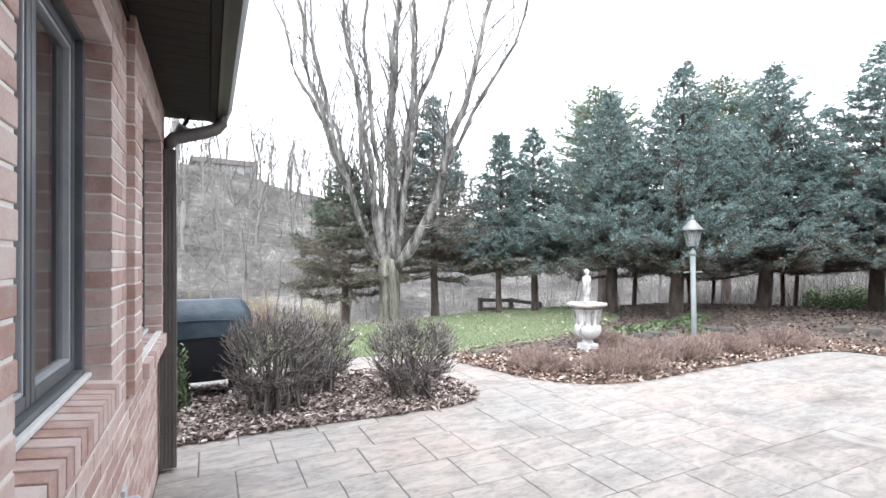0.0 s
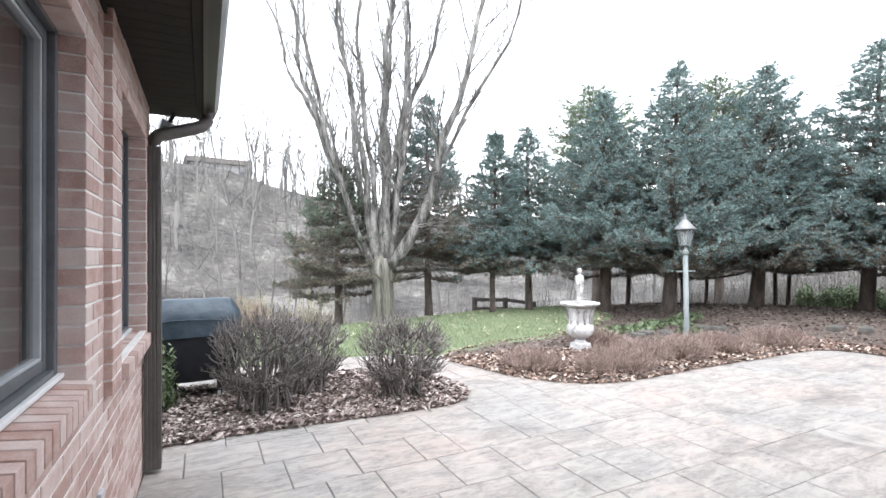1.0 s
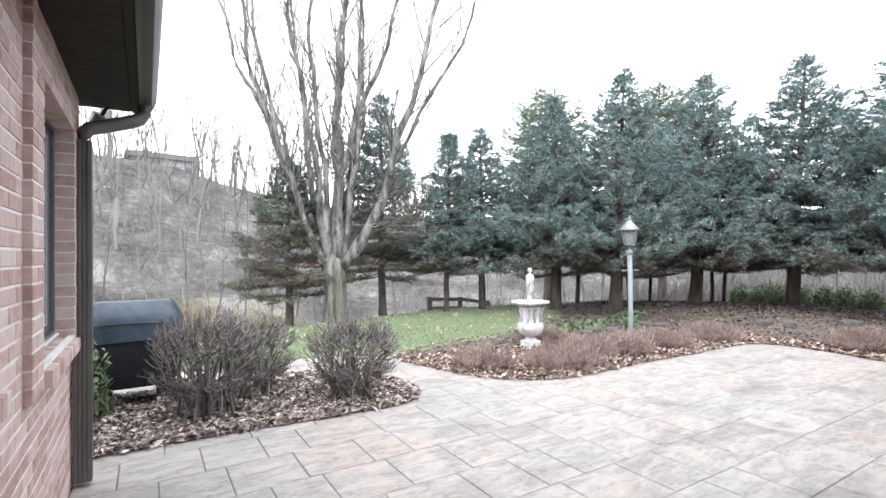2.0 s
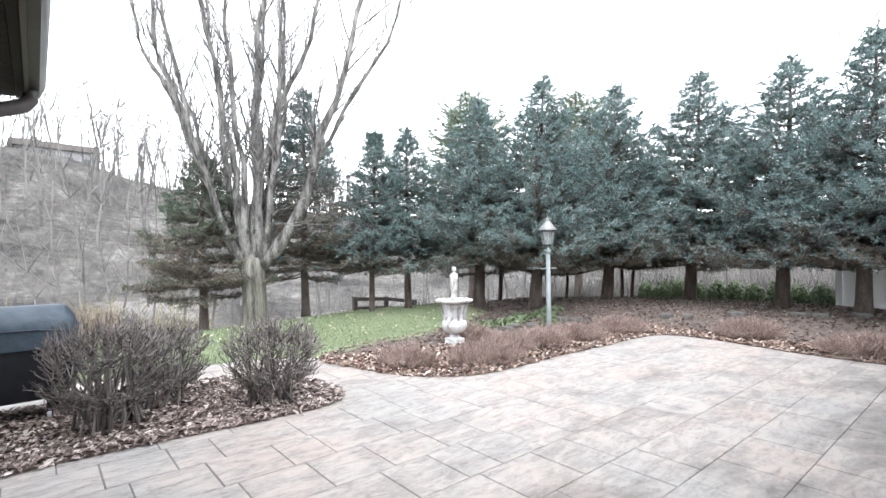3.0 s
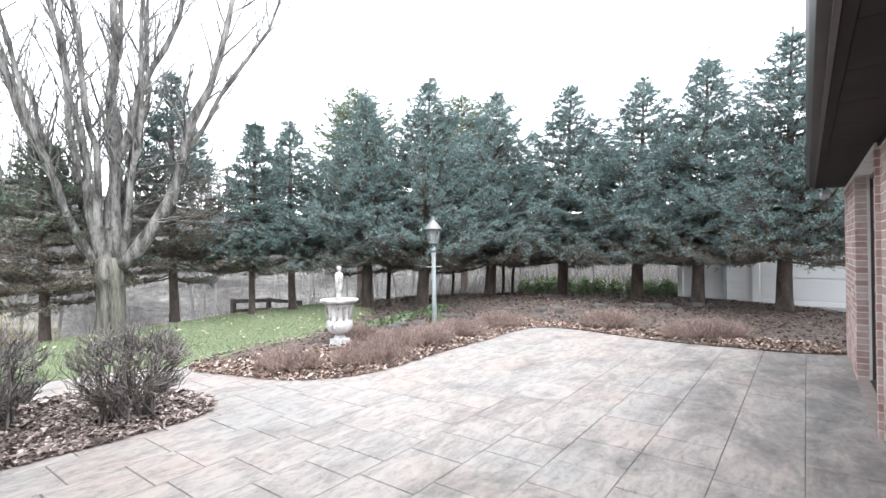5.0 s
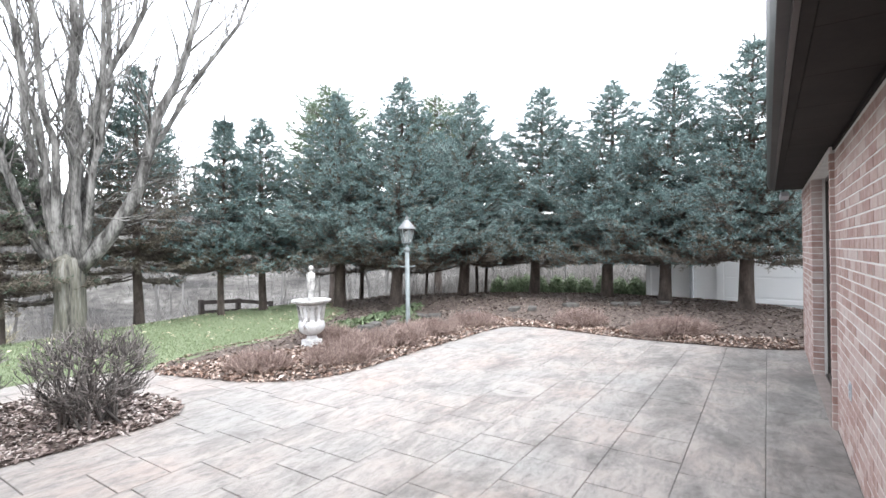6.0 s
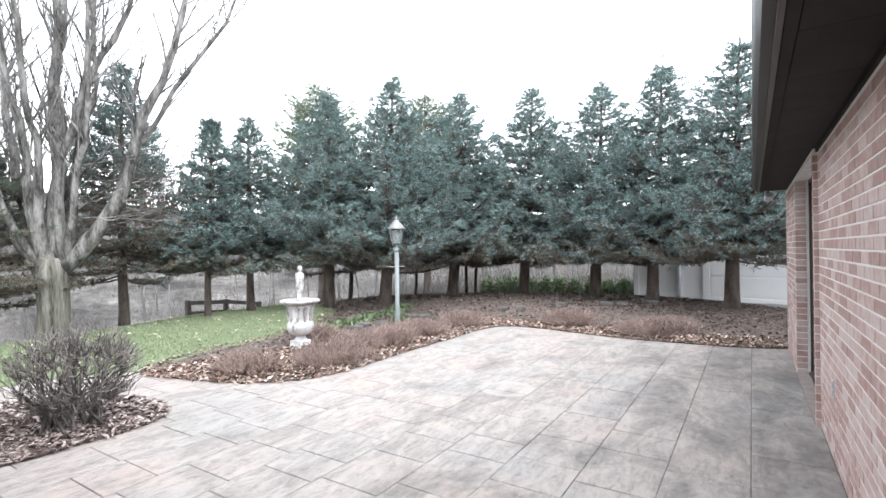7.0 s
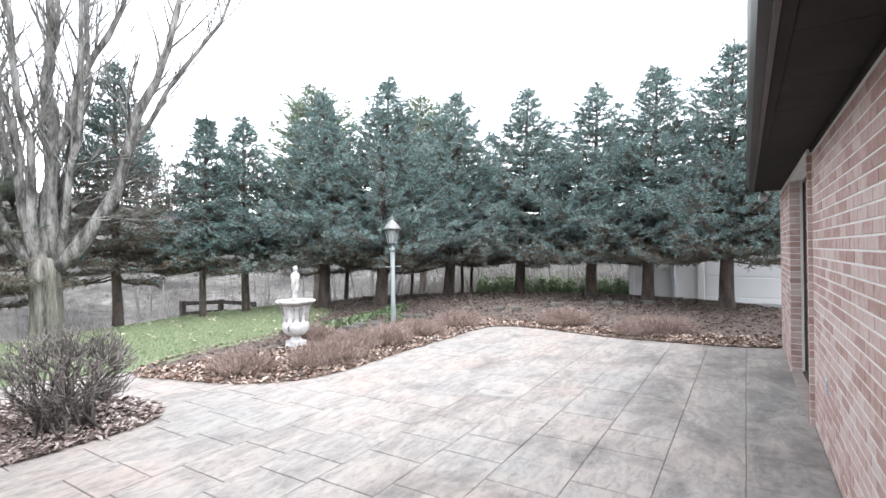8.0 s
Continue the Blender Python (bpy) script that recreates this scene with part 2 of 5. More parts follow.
# ---- building blocks ----
class Shape:
    """Vertices and faces gathered into one mesh."""

    def __init__(self):
        self.v, self.f = [], []

    def add(self, v, f):
        k = len(self.v)
        self.v += [tuple(p) for p in v]
        self.f += [[i + k for i in q] for q in f]
        return self

    def box(self, lo, hi, c=0.0):
        (x0, y0, z0), (x1, y1, z1) = lo, hi
        if c <= 0:
            v = [(x, y, z) for z in (z0, z1) for y in (y0, y1) for x in (x0, x1)]
            return self.add(v, [(0, 2, 3, 1), (4, 5, 7, 6), (0, 1, 5, 4), (2, 6, 7, 3), (0, 4, 6, 2), (1, 3, 7, 5)])
        bm = bmesh.new()
        bmesh.ops.create_cube(bm, size=1.0)
        for q in bm.verts:
            q.co = Vector(((x0 + x1) / 2 + q.co.x * (x1 - x0), (y0 + y1) / 2 + q.co.y * (y1 - y0), (z0 + z1) / 2 + q.co.z * (z1 - z0)))
        bmesh.ops.bevel(bm, geom=bm.edges[:], offset=c, segments=2, affect="EDGES", profile=0.6)
        bm.verts.index_update()
        self.add([q.co for q in bm.verts], [[q.index for q in f.verts] for f in bm.faces])
        bm.free()
        return self

    def sweep(self, pts, section, close=True):
        """A section, list of (u, v), or one per point, swept along points; the ends are capped."""
        pts = [Vector(p) for p in pts]
        rings = []
        for i, p in enumerate(pts):
            d = (pts[min(i + 1, len(pts) - 1)] - pts[max(i - 1, 0)]).normalized()
            up = Vector((0, 0, 1)) if abs(d.z) < 0.95 else Vector((0, 1, 0))
            a = d.cross(up).normalized()
            b = a.cross(d)
            sec = section[i] if isinstance(section[0], list) else section
            rings.append([p + a * u + b * w for u, w in sec])
        m = len(rings[0])
        v = [q for r in rings for q in r]
        f = [(i * m + j, i * m + (j + 1) % m, (i + 1) * m + (j + 1) % m, (i + 1) * m + j) for i in range(len(rings) - 1) for j in range(m)]
        if close:
            f += [list(range(m))[::-1], [(len(rings) - 1) * m + j for j in range(m)]]
        return self.add(v, f)

    def lathe(self, profile, centre=(0, 0, 0), sides=24, wave=0.0, lobes=8):
        cx, cy, cz = centre
        v = []
        for r, z in profile:
            for j in range(sides):
                a = 2 * math.pi * j / sides
                rr = r * (1 + wave * math.cos(lobes * a))
                v.append((cx + rr * math.cos(a), cy + rr * math.sin(a), cz + z))
        f = [(i * sides + j, i * sides + (j + 1) % sides, (i + 1) * sides + (j + 1) % sides, (i + 1) * sides + j) for i in range(len(profile) - 1) for j in range(sides)]
        f += [list(range(sides))[::-1], [(len(profile) - 1) * sides + j for j in range(sides)]]
        return self.add(v, f)

    def mesh(self, name, smooth=False):
        me = bpy.data.meshes.new(name)
        me.from_pydata(self.v, [], self.f)
        if smooth:
            me.polygons.foreach_set("use_smooth", [True] * len(me.polygons))
        me.update()
        return me


def part(name, shape, mat, parent=None, label="", smooth=False, kind=""):
    me = shape.mesh(name, smooth) if isinstance(shape, Shape) else shape
    if not me.materials:
        me.materials.append(mat)
    ob = new(name, me)
    ob.parent = parent
    return tagged(ob, label, kind=kind)


def thing(name, label, category, group="", kind="", at=None):
    ob = new(name)
    ob.empty_display_size = 0.1
    if at is not None:
        ob.matrix_basis = at
    return tagged(ob, label, category, group, kind)


def circle(r, n=8, squash=1.0):
    return [(r * math.cos(2 * math.pi * k / n), squash * r * math.sin(2 * math.pi * k / n)) for k in range(n)]


def rect(w, h):
    return [(-w / 2, -h / 2), (w / 2, -h / 2), (w / 2, h / 2), (-w / 2, h / 2)]


def fast_mesh(name, verts, corners):
    """A mesh from an array of vertices and faces all with the same number of corners."""
    me = bpy.data.meshes.new(name)
    verts, corners = np.asarray(verts, np.float32), np.asarray(corners, np.int32)
    n, k = corners.shape
    me.vertices.add(len(verts))
    me.vertices.foreach_set("co", verts.ravel())
    me.loops.add(n * k)
    me.loops.foreach_set("vertex_index", corners.ravel())
    me.polygons.add(n)
    me.polygons.foreach_set("loop_start", np.arange(0, n * k, k, dtype=np.int32))
    me.update(calc_edges=True)
    return me


def unit(a):
    return a / np.maximum(np.linalg.norm(a, axis=-1, keepdims=True), 1e-9)


def segments_mesh(name, segs, sides=3):
    """Thin tapered rods: rows of x0 y0 z0 x1 y1 z1 r0 r1."""
    s = np.asarray(segs, float)
    p0, p1, r0, r1 = s[:, :3], s[:, 3:6], s[:, 6], s[:, 7]
    d = unit(p1 - p0)
    up = np.where(np.abs(d[:, 2:3]) < 0.9, np.array([[0, 0, 1.0]]), np.array([[1.0, 0, 0]]))
    a = unit(np.cross(d, up))
    b = np.cross(a, d)
    rings = []
    for k in range(sides):
        t = 2 * math.pi * k / sides
        o = a * math.cos(t) + b * math.sin(t)
        rings += [p0 + o * r0[:, None], p1 + o * r1[:, None]]
    v = np.stack(rings, 1).reshape(-1, 3)
    base = (np.arange(len(s)) * 2 * sides)[:, None]
    f = [base + np.array([[2 * k, 2 * ((k + 1) % sides), 2 * ((k + 1) % sides) + 1, 2 * k + 1]]) for k in range(sides)]
    me = fast_mesh(name, v, np.concatenate(f))
    me.polygons.foreach_set("use_smooth", [sides > 3] * len(me.polygons))
    return me


def needles_mesh(name, rng, start, way, length, per, size, width, splay=0.9):
    """Needles round twigs: triangles that stand out along each twig."""
    n = len(start)
    s = rng.random((n, per, 1))
    base = start[:, None] + way[:, None] * (length[:, None, None] * s)
    out = unit(way[:, None] * 0.7 + unit(rng.normal(size=(n, per, 3))) * splay)
    side = unit(np.cross(out, rng.normal(size=(n, per, 3)))) * width
    ln = size * (0.7 + 0.6 * rng.random((n, per, 1)))
    v = np.stack([base - side, base + side, base + out * ln], 2).reshape(-1, 3)
    return fast_mesh(name, v, np.arange(len(v)).reshape(-1, 3))


def flakes_mesh(name, rng, pts, size, curl=0.5):
    """Leaves or chips lying at points: bent kites of two triangles each."""
    n = len(pts)
    a = rng.random(n) * 2 * math.pi
    tilt = (rng.random(n) - 0.5) * curl * 2
    d = np.stack([np.cos(a), np.sin(a), tilt], 1)
    e = np.stack([-np.sin(a), np.cos(a), (rng.random(n) - 0.5) * curl * 2], 1)
    ln = (size * (0.5 + rng.random(n)))[:, None]
    w = ln * (0.25 + 0.3 * rng.random(n))[:, None]
    lift = np.array([[0, 0, 1.0]]) * (ln * 0.3)
    v = np.stack([pts - d * ln, pts + e * w + lift, pts + d * ln, pts - e * w + lift * 0.6], 1).reshape(-1, 3)
    v[:, 2] += 0.004
    base = (np.arange(n) * 4)[:, None]
    return fast_mesh(name, v, np.concatenate([base + np.array([[0, 1, 2]]), base + np.array([[0, 2, 3]])], 1).reshape(-1, 3))


def inside(poly, x, y):
    """Which points lie in the polygon."""
    x, y = np.asarray(x), np.asarray(y)
    hit = np.zeros(x.shape, bool)
    for (x0, y0), (x1, y1) in zip(poly, poly[1:] + poly[:1]):
        with np.errstate(divide="ignore", invalid="ignore"):
            hit ^= ((y0 > y) != (y1 > y)) & (x < (x1 - x0) * (y - y0) / (y1 - y0) + x0)
    return hit


def rounded(poly, times=2):
    """The outline with its corners cut smooth."""
    for _ in range(times):
        out = []
        for (x0, y0), (x1, y1) in zip(poly, poly[1:] + poly[:1]):
            out += [(0.75 * x0 + 0.25 * x1, 0.75 * y0 + 0.25 * y1), (0.25 * x0 + 0.75 * x1, 0.25 * y0 + 0.75 * y1)]
        poly = out
    return poly


# ---- the lie of the land ----
EYE_X, EYE_Y = 0.4, 0.5


def step(a, b, x):
    t = np.clip((x - a) / (b - a), 0, 1)
    return t * t * (3 - 2 * t)


def ground(x, y):
    """Height of the ground: level by the house, a low berm under the spruces, a valley and a far hillside."""
    x, y = np.asarray(x, float), np.asarray(y, float)
    r, az = np.hypot(x - EYE_X, y - EYE_Y), np.degrees(np.arctan2(x - EYE_X, y - EYE_Y))
    edge = np.interp(az, [-90, 0, 14, 25, 38, 46, 60, 75, 90], [9, 9.6, 9.9, 11.0, 13.0, 13.6, 14.3, 14.2, 13.0])
    fall = np.interp(az, [-120, -90, 0, 40, 55, 66, 80, 180], [1, 3, 3.6, 3.0, 1.6, 0.45, 0.45, 0.3])
    z = -fall * step(0, 16, r - edge) * 1.0
    top = np.interp(az, [-100, -40, -10, 0, 8, 16, 30, 50, 70, 100], [4, 22, 20, 19, 15, 12, 9, 7, 5, 3])
    z = z + (top + fall) * step(38, 105, r)
    berm = 0.16 * step(8.9, 11.0, x) * step(-3, 0.5, y) * (1 - step(9.5, 11, y)) * (1 - step(-1.0, 2.5, r - edge))
    return z + berm


def bed_noise(x, y, rough, seed):
    return rough * max(0.0, noise.noise(Vector((x * 5, y * 5, seed))) + 0.45 + 0.5 * noise.noise(Vector((x * 13, y * 13, seed))))


def patch(name, poly, cell, height, mat, thick=0.06, rough=0.0, seed=0):
    """A sheet over an outline that follows the ground, with a skirt at its rim."""
    bm = bmesh.new()
    f = bm.faces.new([bm.verts.new((x, y, 0)) for x, y in poly])
    f.normal_update()
    if f.normal.z < 0:
        f.normal_flip()
    bmesh.ops.triangulate(bm, faces=bm.faces[:])
    xs, ys = [p[0] for p in poly], [p[1] for p in poly]
    for lo, hi, axis in ((min(xs), max(xs), 0), (min(ys), max(ys), 1)):
        k = lo + cell
        while k < hi:
            co, no = [0, 0, 0], [0, 0, 0]
            co[axis], no[axis] = k, 1
            bmesh.ops.bisect_plane(bm, geom=bm.verts[:] + bm.edges[:] + bm.faces[:], plane_co=co, plane_no=no)
            k += cell
    rim = [e for e in bm.edges if e.is_boundary]
    for v in bm.verts:
        z = float(ground(v.co.x, v.co.y)) + height
        if rough:
            z += bed_noise(v.co.x, v.co.y, rough, seed)
        v.co.z = z
    for v in bmesh.ops.extrude_edge_only(bm, edges=rim)["geom"]:
        if isinstance(v, bmesh.types.BMVert):
            v.co.z -= thick
    me = bpy.data.meshes.new(name)
    bm.to_mesh(me)
    bm.free()
    me.materials.append(mat)
    me.polygons.foreach_set("use_smooth", [True] * len(me.polygons))
    return new(name, me)


def scatter(rng, poly, count, lift=0.0, rough=0.0, seed=0):
    xs, ys = [p[0] for p in poly], [p[1] for p in poly]
    x = rng.uniform(min(xs), max(xs), count * 3)
    y = rng.uniform(min(ys), max(ys), count * 3)
    ok = inside(poly, x, y)
    x, y = x[ok][:count], y[ok][:count]
    extra = np.array([bed_noise(a, b, rough, seed) for a, b in zip(x, y)]) if rough else 0.0
    return np.stack([x, y, ground(x, y) + lift + extra], 1)


radii = np.concatenate([np.linspace(0.0, 8, 9), np.linspace(8.5, 34, 52), np.linspace(36, 130, 48), np.array([150, 200, 300, 500, 900, 1600])])
angles = np.radians(np.arange(0, 360, 2.0))
gx = EYE_X + radii[:, None] * np.sin(angles)
gy = EYE_Y + radii[:, None] * np.cos(angles)
bumps = np.array([[0.7 * noise.noise(Vector((a * 0.12, b * 0.12, 0))) + 0.25 * noise.noise(Vector((a * 0.5, b * 0.5, 3))) for a, b in zip(ra, rb)] for ra, rb in zip(gx, gy)])
gz = ground(gx, gy) - 0.10 + bumps * step(15, 30, radii)[:, None]
na = len(angles)
idx = np.arange(len(radii) * na).reshape(len(radii), na)
quads = np.stack([idx[:-1], np.roll(idx[:-1], -1, 1), np.roll(idx[1:], -1, 1), idx[1:]], -1).reshape(-1, 4)[:, ::-1]
land = fast_mesh("ground", np.stack([gx, gy, gz], -1).reshape(-1, 3), quads)
land.polygons.foreach_set("use_smooth", [True] * len(land.polygons))
tagged(part("ground", land, EARTH), "leaf-strewn earth falling into a valley and rising to a hillside", "ground", kind="structure")

BED_HOUSE = rounded([(-1.2, 4.86), (0.1, 4.86), (0.8, 4.85), (1.5, 4.8), (2.2, 4.76), (2.62, 4.76), (2.86, 5.0), (2.92, 5.5), (2.55, 6.3), (1.9, 6.6), (0.9, 6.62), (0.0, 6.6), (-1.2, 6.6)])
BED_YARD = rounded([(3.3, 6.75), (3.5, 6.1), (3.64, 5.4), (3.95, 4.9), (4.4, 4.62), (5.1, 4.57), (6.0, 4.64), (7.2, 4.58), (8.2, 4.6), (8.74, 4.4), (8.78, 3.7), (8.6, 3.0), (8.42, 2.2), (8.45, 1.4), (8.5, 0.4), (8.9, -0.1), (9.2, -1.5), (11.0, -1.2), (12.6, 0.2), (13.9, 1.6), (15.0, 5.0), (13.6, 9.0), (11.0, 10.4), (9.4, 10.2), (8.6, 8.8), (6.6, 7.7), (5.6, 7.3), (4.6, 7.35), (4.0, 7.1)])
LAWN = rounded([(-7, 7.55), (1.5, 7.5), (2.8, 7.35), (3.3, 6.9), (3.6, 6.75), (4.0, 6.95), (4.6, 7.2), (5.6, 7.15), (6.6, 7.5), (8.6, 8.6), (9.6, 10.0), (9.6, 11.2), (8.5, 11.6), (6.8, 11.6), (5.0, 11.1), (3.9, 10.6), (2.9, 10.6), (0, 10.4), (-7, 9.5)])
tagged(patch("mulch_bed", BED_HOUSE, 0.12, 0.005, MULCH, rough=0.03), "brown bark mulch bed strewn with dead leaves beside the house", "mulch bed", kind="structure")
tagged(patch("mulch_bed", BED_YARD, 0.2, 0.006, MULCH, rough=0.025, seed=4), "leaf-littered mulch bed that rises under the spruces", "mulch bed", kind="structure")
tagged(patch("lawn", LAWN, 0.4, 0.02, TURF), "green autumn lawn with a few fallen leaves", "lawn", kind="structure")

# ---- the house ----
COURSE, LONG, FACE = 0.0677, 0.213, 0.010
brick_cache = {}


def brick_shape(length, height=COURSE - 0.010, depth=0.098):
    """A brick with its long side along x and its worn face towards -y, at y = 0."""
    c = 0.0025
    x0, x1, z0, z1 = 0.0, length, 0.0, height
    v = [(x0, depth, z0), (x1, depth, z0), (x1, depth, z1), (x0, depth, z1), (x0, c, z0), (x1, c, z0), (x1, c, z1), (x0, c, z1),
         (x0 + c, 0, z0 + c), (x1 - c, 0, z0 + c), (x1 - c, 0, z1 - c), (x0 + c, 0, z1 - c)]
    f = [(0, 1, 5, 4), (1, 2, 6, 5), (2, 3, 7, 6), (3, 0, 4, 7), (4, 5, 9, 8), (5, 6, 10, 9), (6, 7, 11, 10), (7, 4, 8, 11), (8, 9, 10, 11)]
    return Shape().add(v, f)


def brick_data(length):
    k = round(length, 2)
    if k not in brick_cache:
        brick_cache[k] = brick_shape(k).mesh("brick")
        brick_cache[k].materials.append(BRICK)
    return brick_cache[k]


def lay_bricks(parent, m, u0, u1, z0, z1, holes, near):
    """Courses of running bond on a wall: u runs along it, m takes (u, depth, z) to the world; near(u, z) picks single bricks."""
    rest, rng, count = Shape(), random.Random(5), 0
    row = 0
    z = z0
    while z < z1 - 0.02:
        spans = [(u0, u1)]
        for a, b, c, d in holes:
            if z + 0.03 > c and z + 0.03 < d:
                spans = [q for s, e in spans for q in ((s, min(e, a)), (max(s, b), e)) if q[1] - q[0] > 0.02]
        for s, e in spans:
            k = math.floor((s - u0) / LONG) - 1
            cuts = [u0 + (k + i + (0.5 if row % 2 else 0)) * LONG - 0.005 for i in range(int((e - s) / LONG) + 4)]
            cuts = [s - 0.005, *[c for c in cuts if s + 0.05 < c < e - 0.05], e + 0.005]
            for a, b in zip(cuts, cuts[1:]):
                lo, hi = a + 0.005, b - 0.005
                place = m @ Matrix.Translation((lo, rng.uniform(-0.0015, 0.0015), z))
                if near((lo + hi) / 2, z) and count < 300:
                    ob = new("brick", brick_data(hi - lo))
                    ob.parent, ob.matrix_basis = parent, place
                    count += 1
                else:
                    sh = brick_shape(hi - lo)
                    rest.add([place @ Vector(p) for p in sh.v], sh.f)
        z += COURSE
        row += 1
    if rest.v:
        part("brickwork", rest, BRICK_REST, parent, kind="stuff")


def core(u0, u1, z0, z1, holes, front, back, m):
    """The wall behind the bricks, with its openings cut through."""
    us = sorted({u0, u1, *[h[0] for h in holes], *[h[1] for h in holes]})
    zs = sorted({z0, z1, *[h[2] for h in holes], *[h[3] for h in holes]})
    s = Shape()
    for a, b in zip(us, us[1:]):
        for c, d in zip(zs, zs[1:]):
            if not any(h[0] - 1e-6 <= a and b <= h[1] + 1e-6 and h[2] - 1e-6 <= c and d <= h[3] + 1e-6 for h in holes):
                s.box((a, front, c), (b, back, d))
    s.v = [tuple(m @ Vector(p)) for p in s.v]
    return s


def grown(holes, by):
    return [(a - by, b + by, c - by, d + by) for a, b, c, d in holes]


SOFFIT_W, SOFFIT_E = 2.49, 2.21
WEST_END, EAST_END = 4.50, 8.86
WIN_1, WIN_2, DOOR = (1.70, 2.66, 1.04, 2.25), (3.24, 4.28, 0.98, 2.25), (5.34, 7.16, 0.02, 2.165)
# the wall with the windows: u = y, its face looks to +x
west = Matrix(((0, -1, 0, 0), (1, 0, 0, 0), (0, 0, 1, 0), (0, 0, 0, 1)))
# the wall with the patio door: u = -x, its face looks to +y
east = Matrix(((-1, 0, 0, 0), (0, -1, 0, 0), (0, 0, 1, 0), (0, 0, 0, 1)))

wall_w = part("wall_west", core(-0.2, WEST_END - 0.01, -0.1, SOFFIT_W, [(a - 0.004, b + 0.004, c - 0.1, d + 0.004) for a, b, c, d in (WIN_1, WIN_2)], 0.0035, 0.26, west), MORTAR)
tagged(wall_w, "pink-red brick house wall with two windows", "wall", kind="structure")
e_holes = [(-DOOR[1], -DOOR[0], DOOR[2], DOOR[3])]
wall_e = part("wall_south", core(-EAST_END + 0.01, 0.2, -0.1, SOFFIT_E, grown(e_holes, 0.004), 0.0035, 0.26, east), MORTAR)
tagged(wall_e, "pink-red brick house wall with a patio door", "wall", kind="structure")
part("render_coat", Shape().box((-9.2, WEST_END - 0.24, -0.1), (-0.26, WEST_END - 0.03, 2.6)), PLASTER, wall_w, "gable end wall of the window wing")
part("render_coat", Shape().box((EAST_END - 0.24, -9.2, -0.1), (EAST_END - 0.03, -0.26, 2.3)), PLASTER, wall_e, "gable end wall of the door wing")


def rowlock(parent, m, u0, u1, z, out):
    """A sloping sill of bricks on edge, each its own piece."""
    n = max(1, round((u1 - u0) / 0.0677))
    bed = Shape().box((u0 - 0.003, 0.006 if out < 0.05 else -0.026, z - 0.099), (u1 + 0.003, 0.26, z - 0.03))
    bed.v = [tuple(m @ Vector(q)) for q in bed.v]
    part("sill_mortar", bed, MORTAR, parent)
    w = (u1 - u0) / n
    s = Shape().box((0.005, -out, -0.095), (w - 0.005, 0.098, -0.004), 0.004)
    s.v = [(x, y, zz - (0.016 if y < 0.03 else 0.0) * (1 if zz > -0.05 else 0)) for x, y, zz in s.v]
    me = s.mesh("sill_brick")
    me.materials.append(BRICK)
    for i in range(n):
        ob = new("sill_brick", me)
        ob.parent, ob.matrix_basis = parent, m @ Matrix.Translation((u0 + i * w, 0, z))


def window(name, m, u0, u1, z0, z1, deep, label, mullions=()):
    """A window in an opening: outer frame, sashes with their own rails, panes and a pale sill cap."""
    root = thing(name, label, "window", kind="structure")

    def put(s):
        s.v = [tuple(m @ Vector(p)) for p in s.v]
        return s

    def ring(a, b, c, d, w, y0, y1):
        s = Shape()
        s.box((a, y0, c), (a + w, y1, d), 0.004).box((b - w, y0, c), (b, y1, d), 0.004)
        s.box((a + w, y0, c), (b - w, y1, c + w), 0.004).box((a + w, y0, d - w), (b - w, y1, d), 0.004)
        return s

    part("window_frame", put(ring(u0, u1, z0, z1, 0.036, deep - 0.01, deep + 0.09)), ALUMINIUM, root)
    edges = [u0 + 0.036, *mullions, u1 - 0.036]
    for a, b in zip(edges, edges[1:]):
        sash = part("sash", put(ring(a + 0.002, b - 0.002, z0 + 0.038, z1 - 0.038, 0.036, deep + 0.012, deep + 0.055)), ALUMINIUM, root)
        part("bead", put(ring(a + 0.038, b - 0.038, z0 + 0.074, z1 - 0.074, 0.013, deep + 0.016, deep + 0.05)), BEAD_METAL, sash)
        pane = part("pane", put(Shape().box((a + 0.045, deep + 0.034, z0 + 0.08), (b - 0.045, deep + 0.040, z1 - 0.08))), GLASS, sash)
        pane.visible_shadow = False
    part("sill_cap", put(Shape().box((u0 + 0.002, deep - 0.03, z0 + 0.001), (u1 - 0.002, deep - 0.011, z0 + 0.018), 0.004)), CLADDING_WHITE, root, "pale metal sill cap")
    return root


window("window_1", west, *WIN_1, 0.09, "grey aluminium casement window with dark glass", (2.17,))
window("window_2", west, *WIN_2, 0.075, "grey aluminium casement window with dark glass", (3.76,))
door = window("door_1", east, -DOOR[1], -DOOR[0], 0.02, DOOR[3], 0.10, "dark sliding patio door set back in brickwork", (-6.25,))
for o in door.children_recursive:
    if o.name.startswith(("window_frame", "sash", "bead", "sill_cap")):
        o.data.materials[0] = BRONZE
part("threshold", Shape().box((DOOR[0] - 0.002, -0.098, -0.02), (DOOR[1] + 0.002, 0.036, 0.021), 0.004), THRESHOLD, door, "worn concrete threshold")

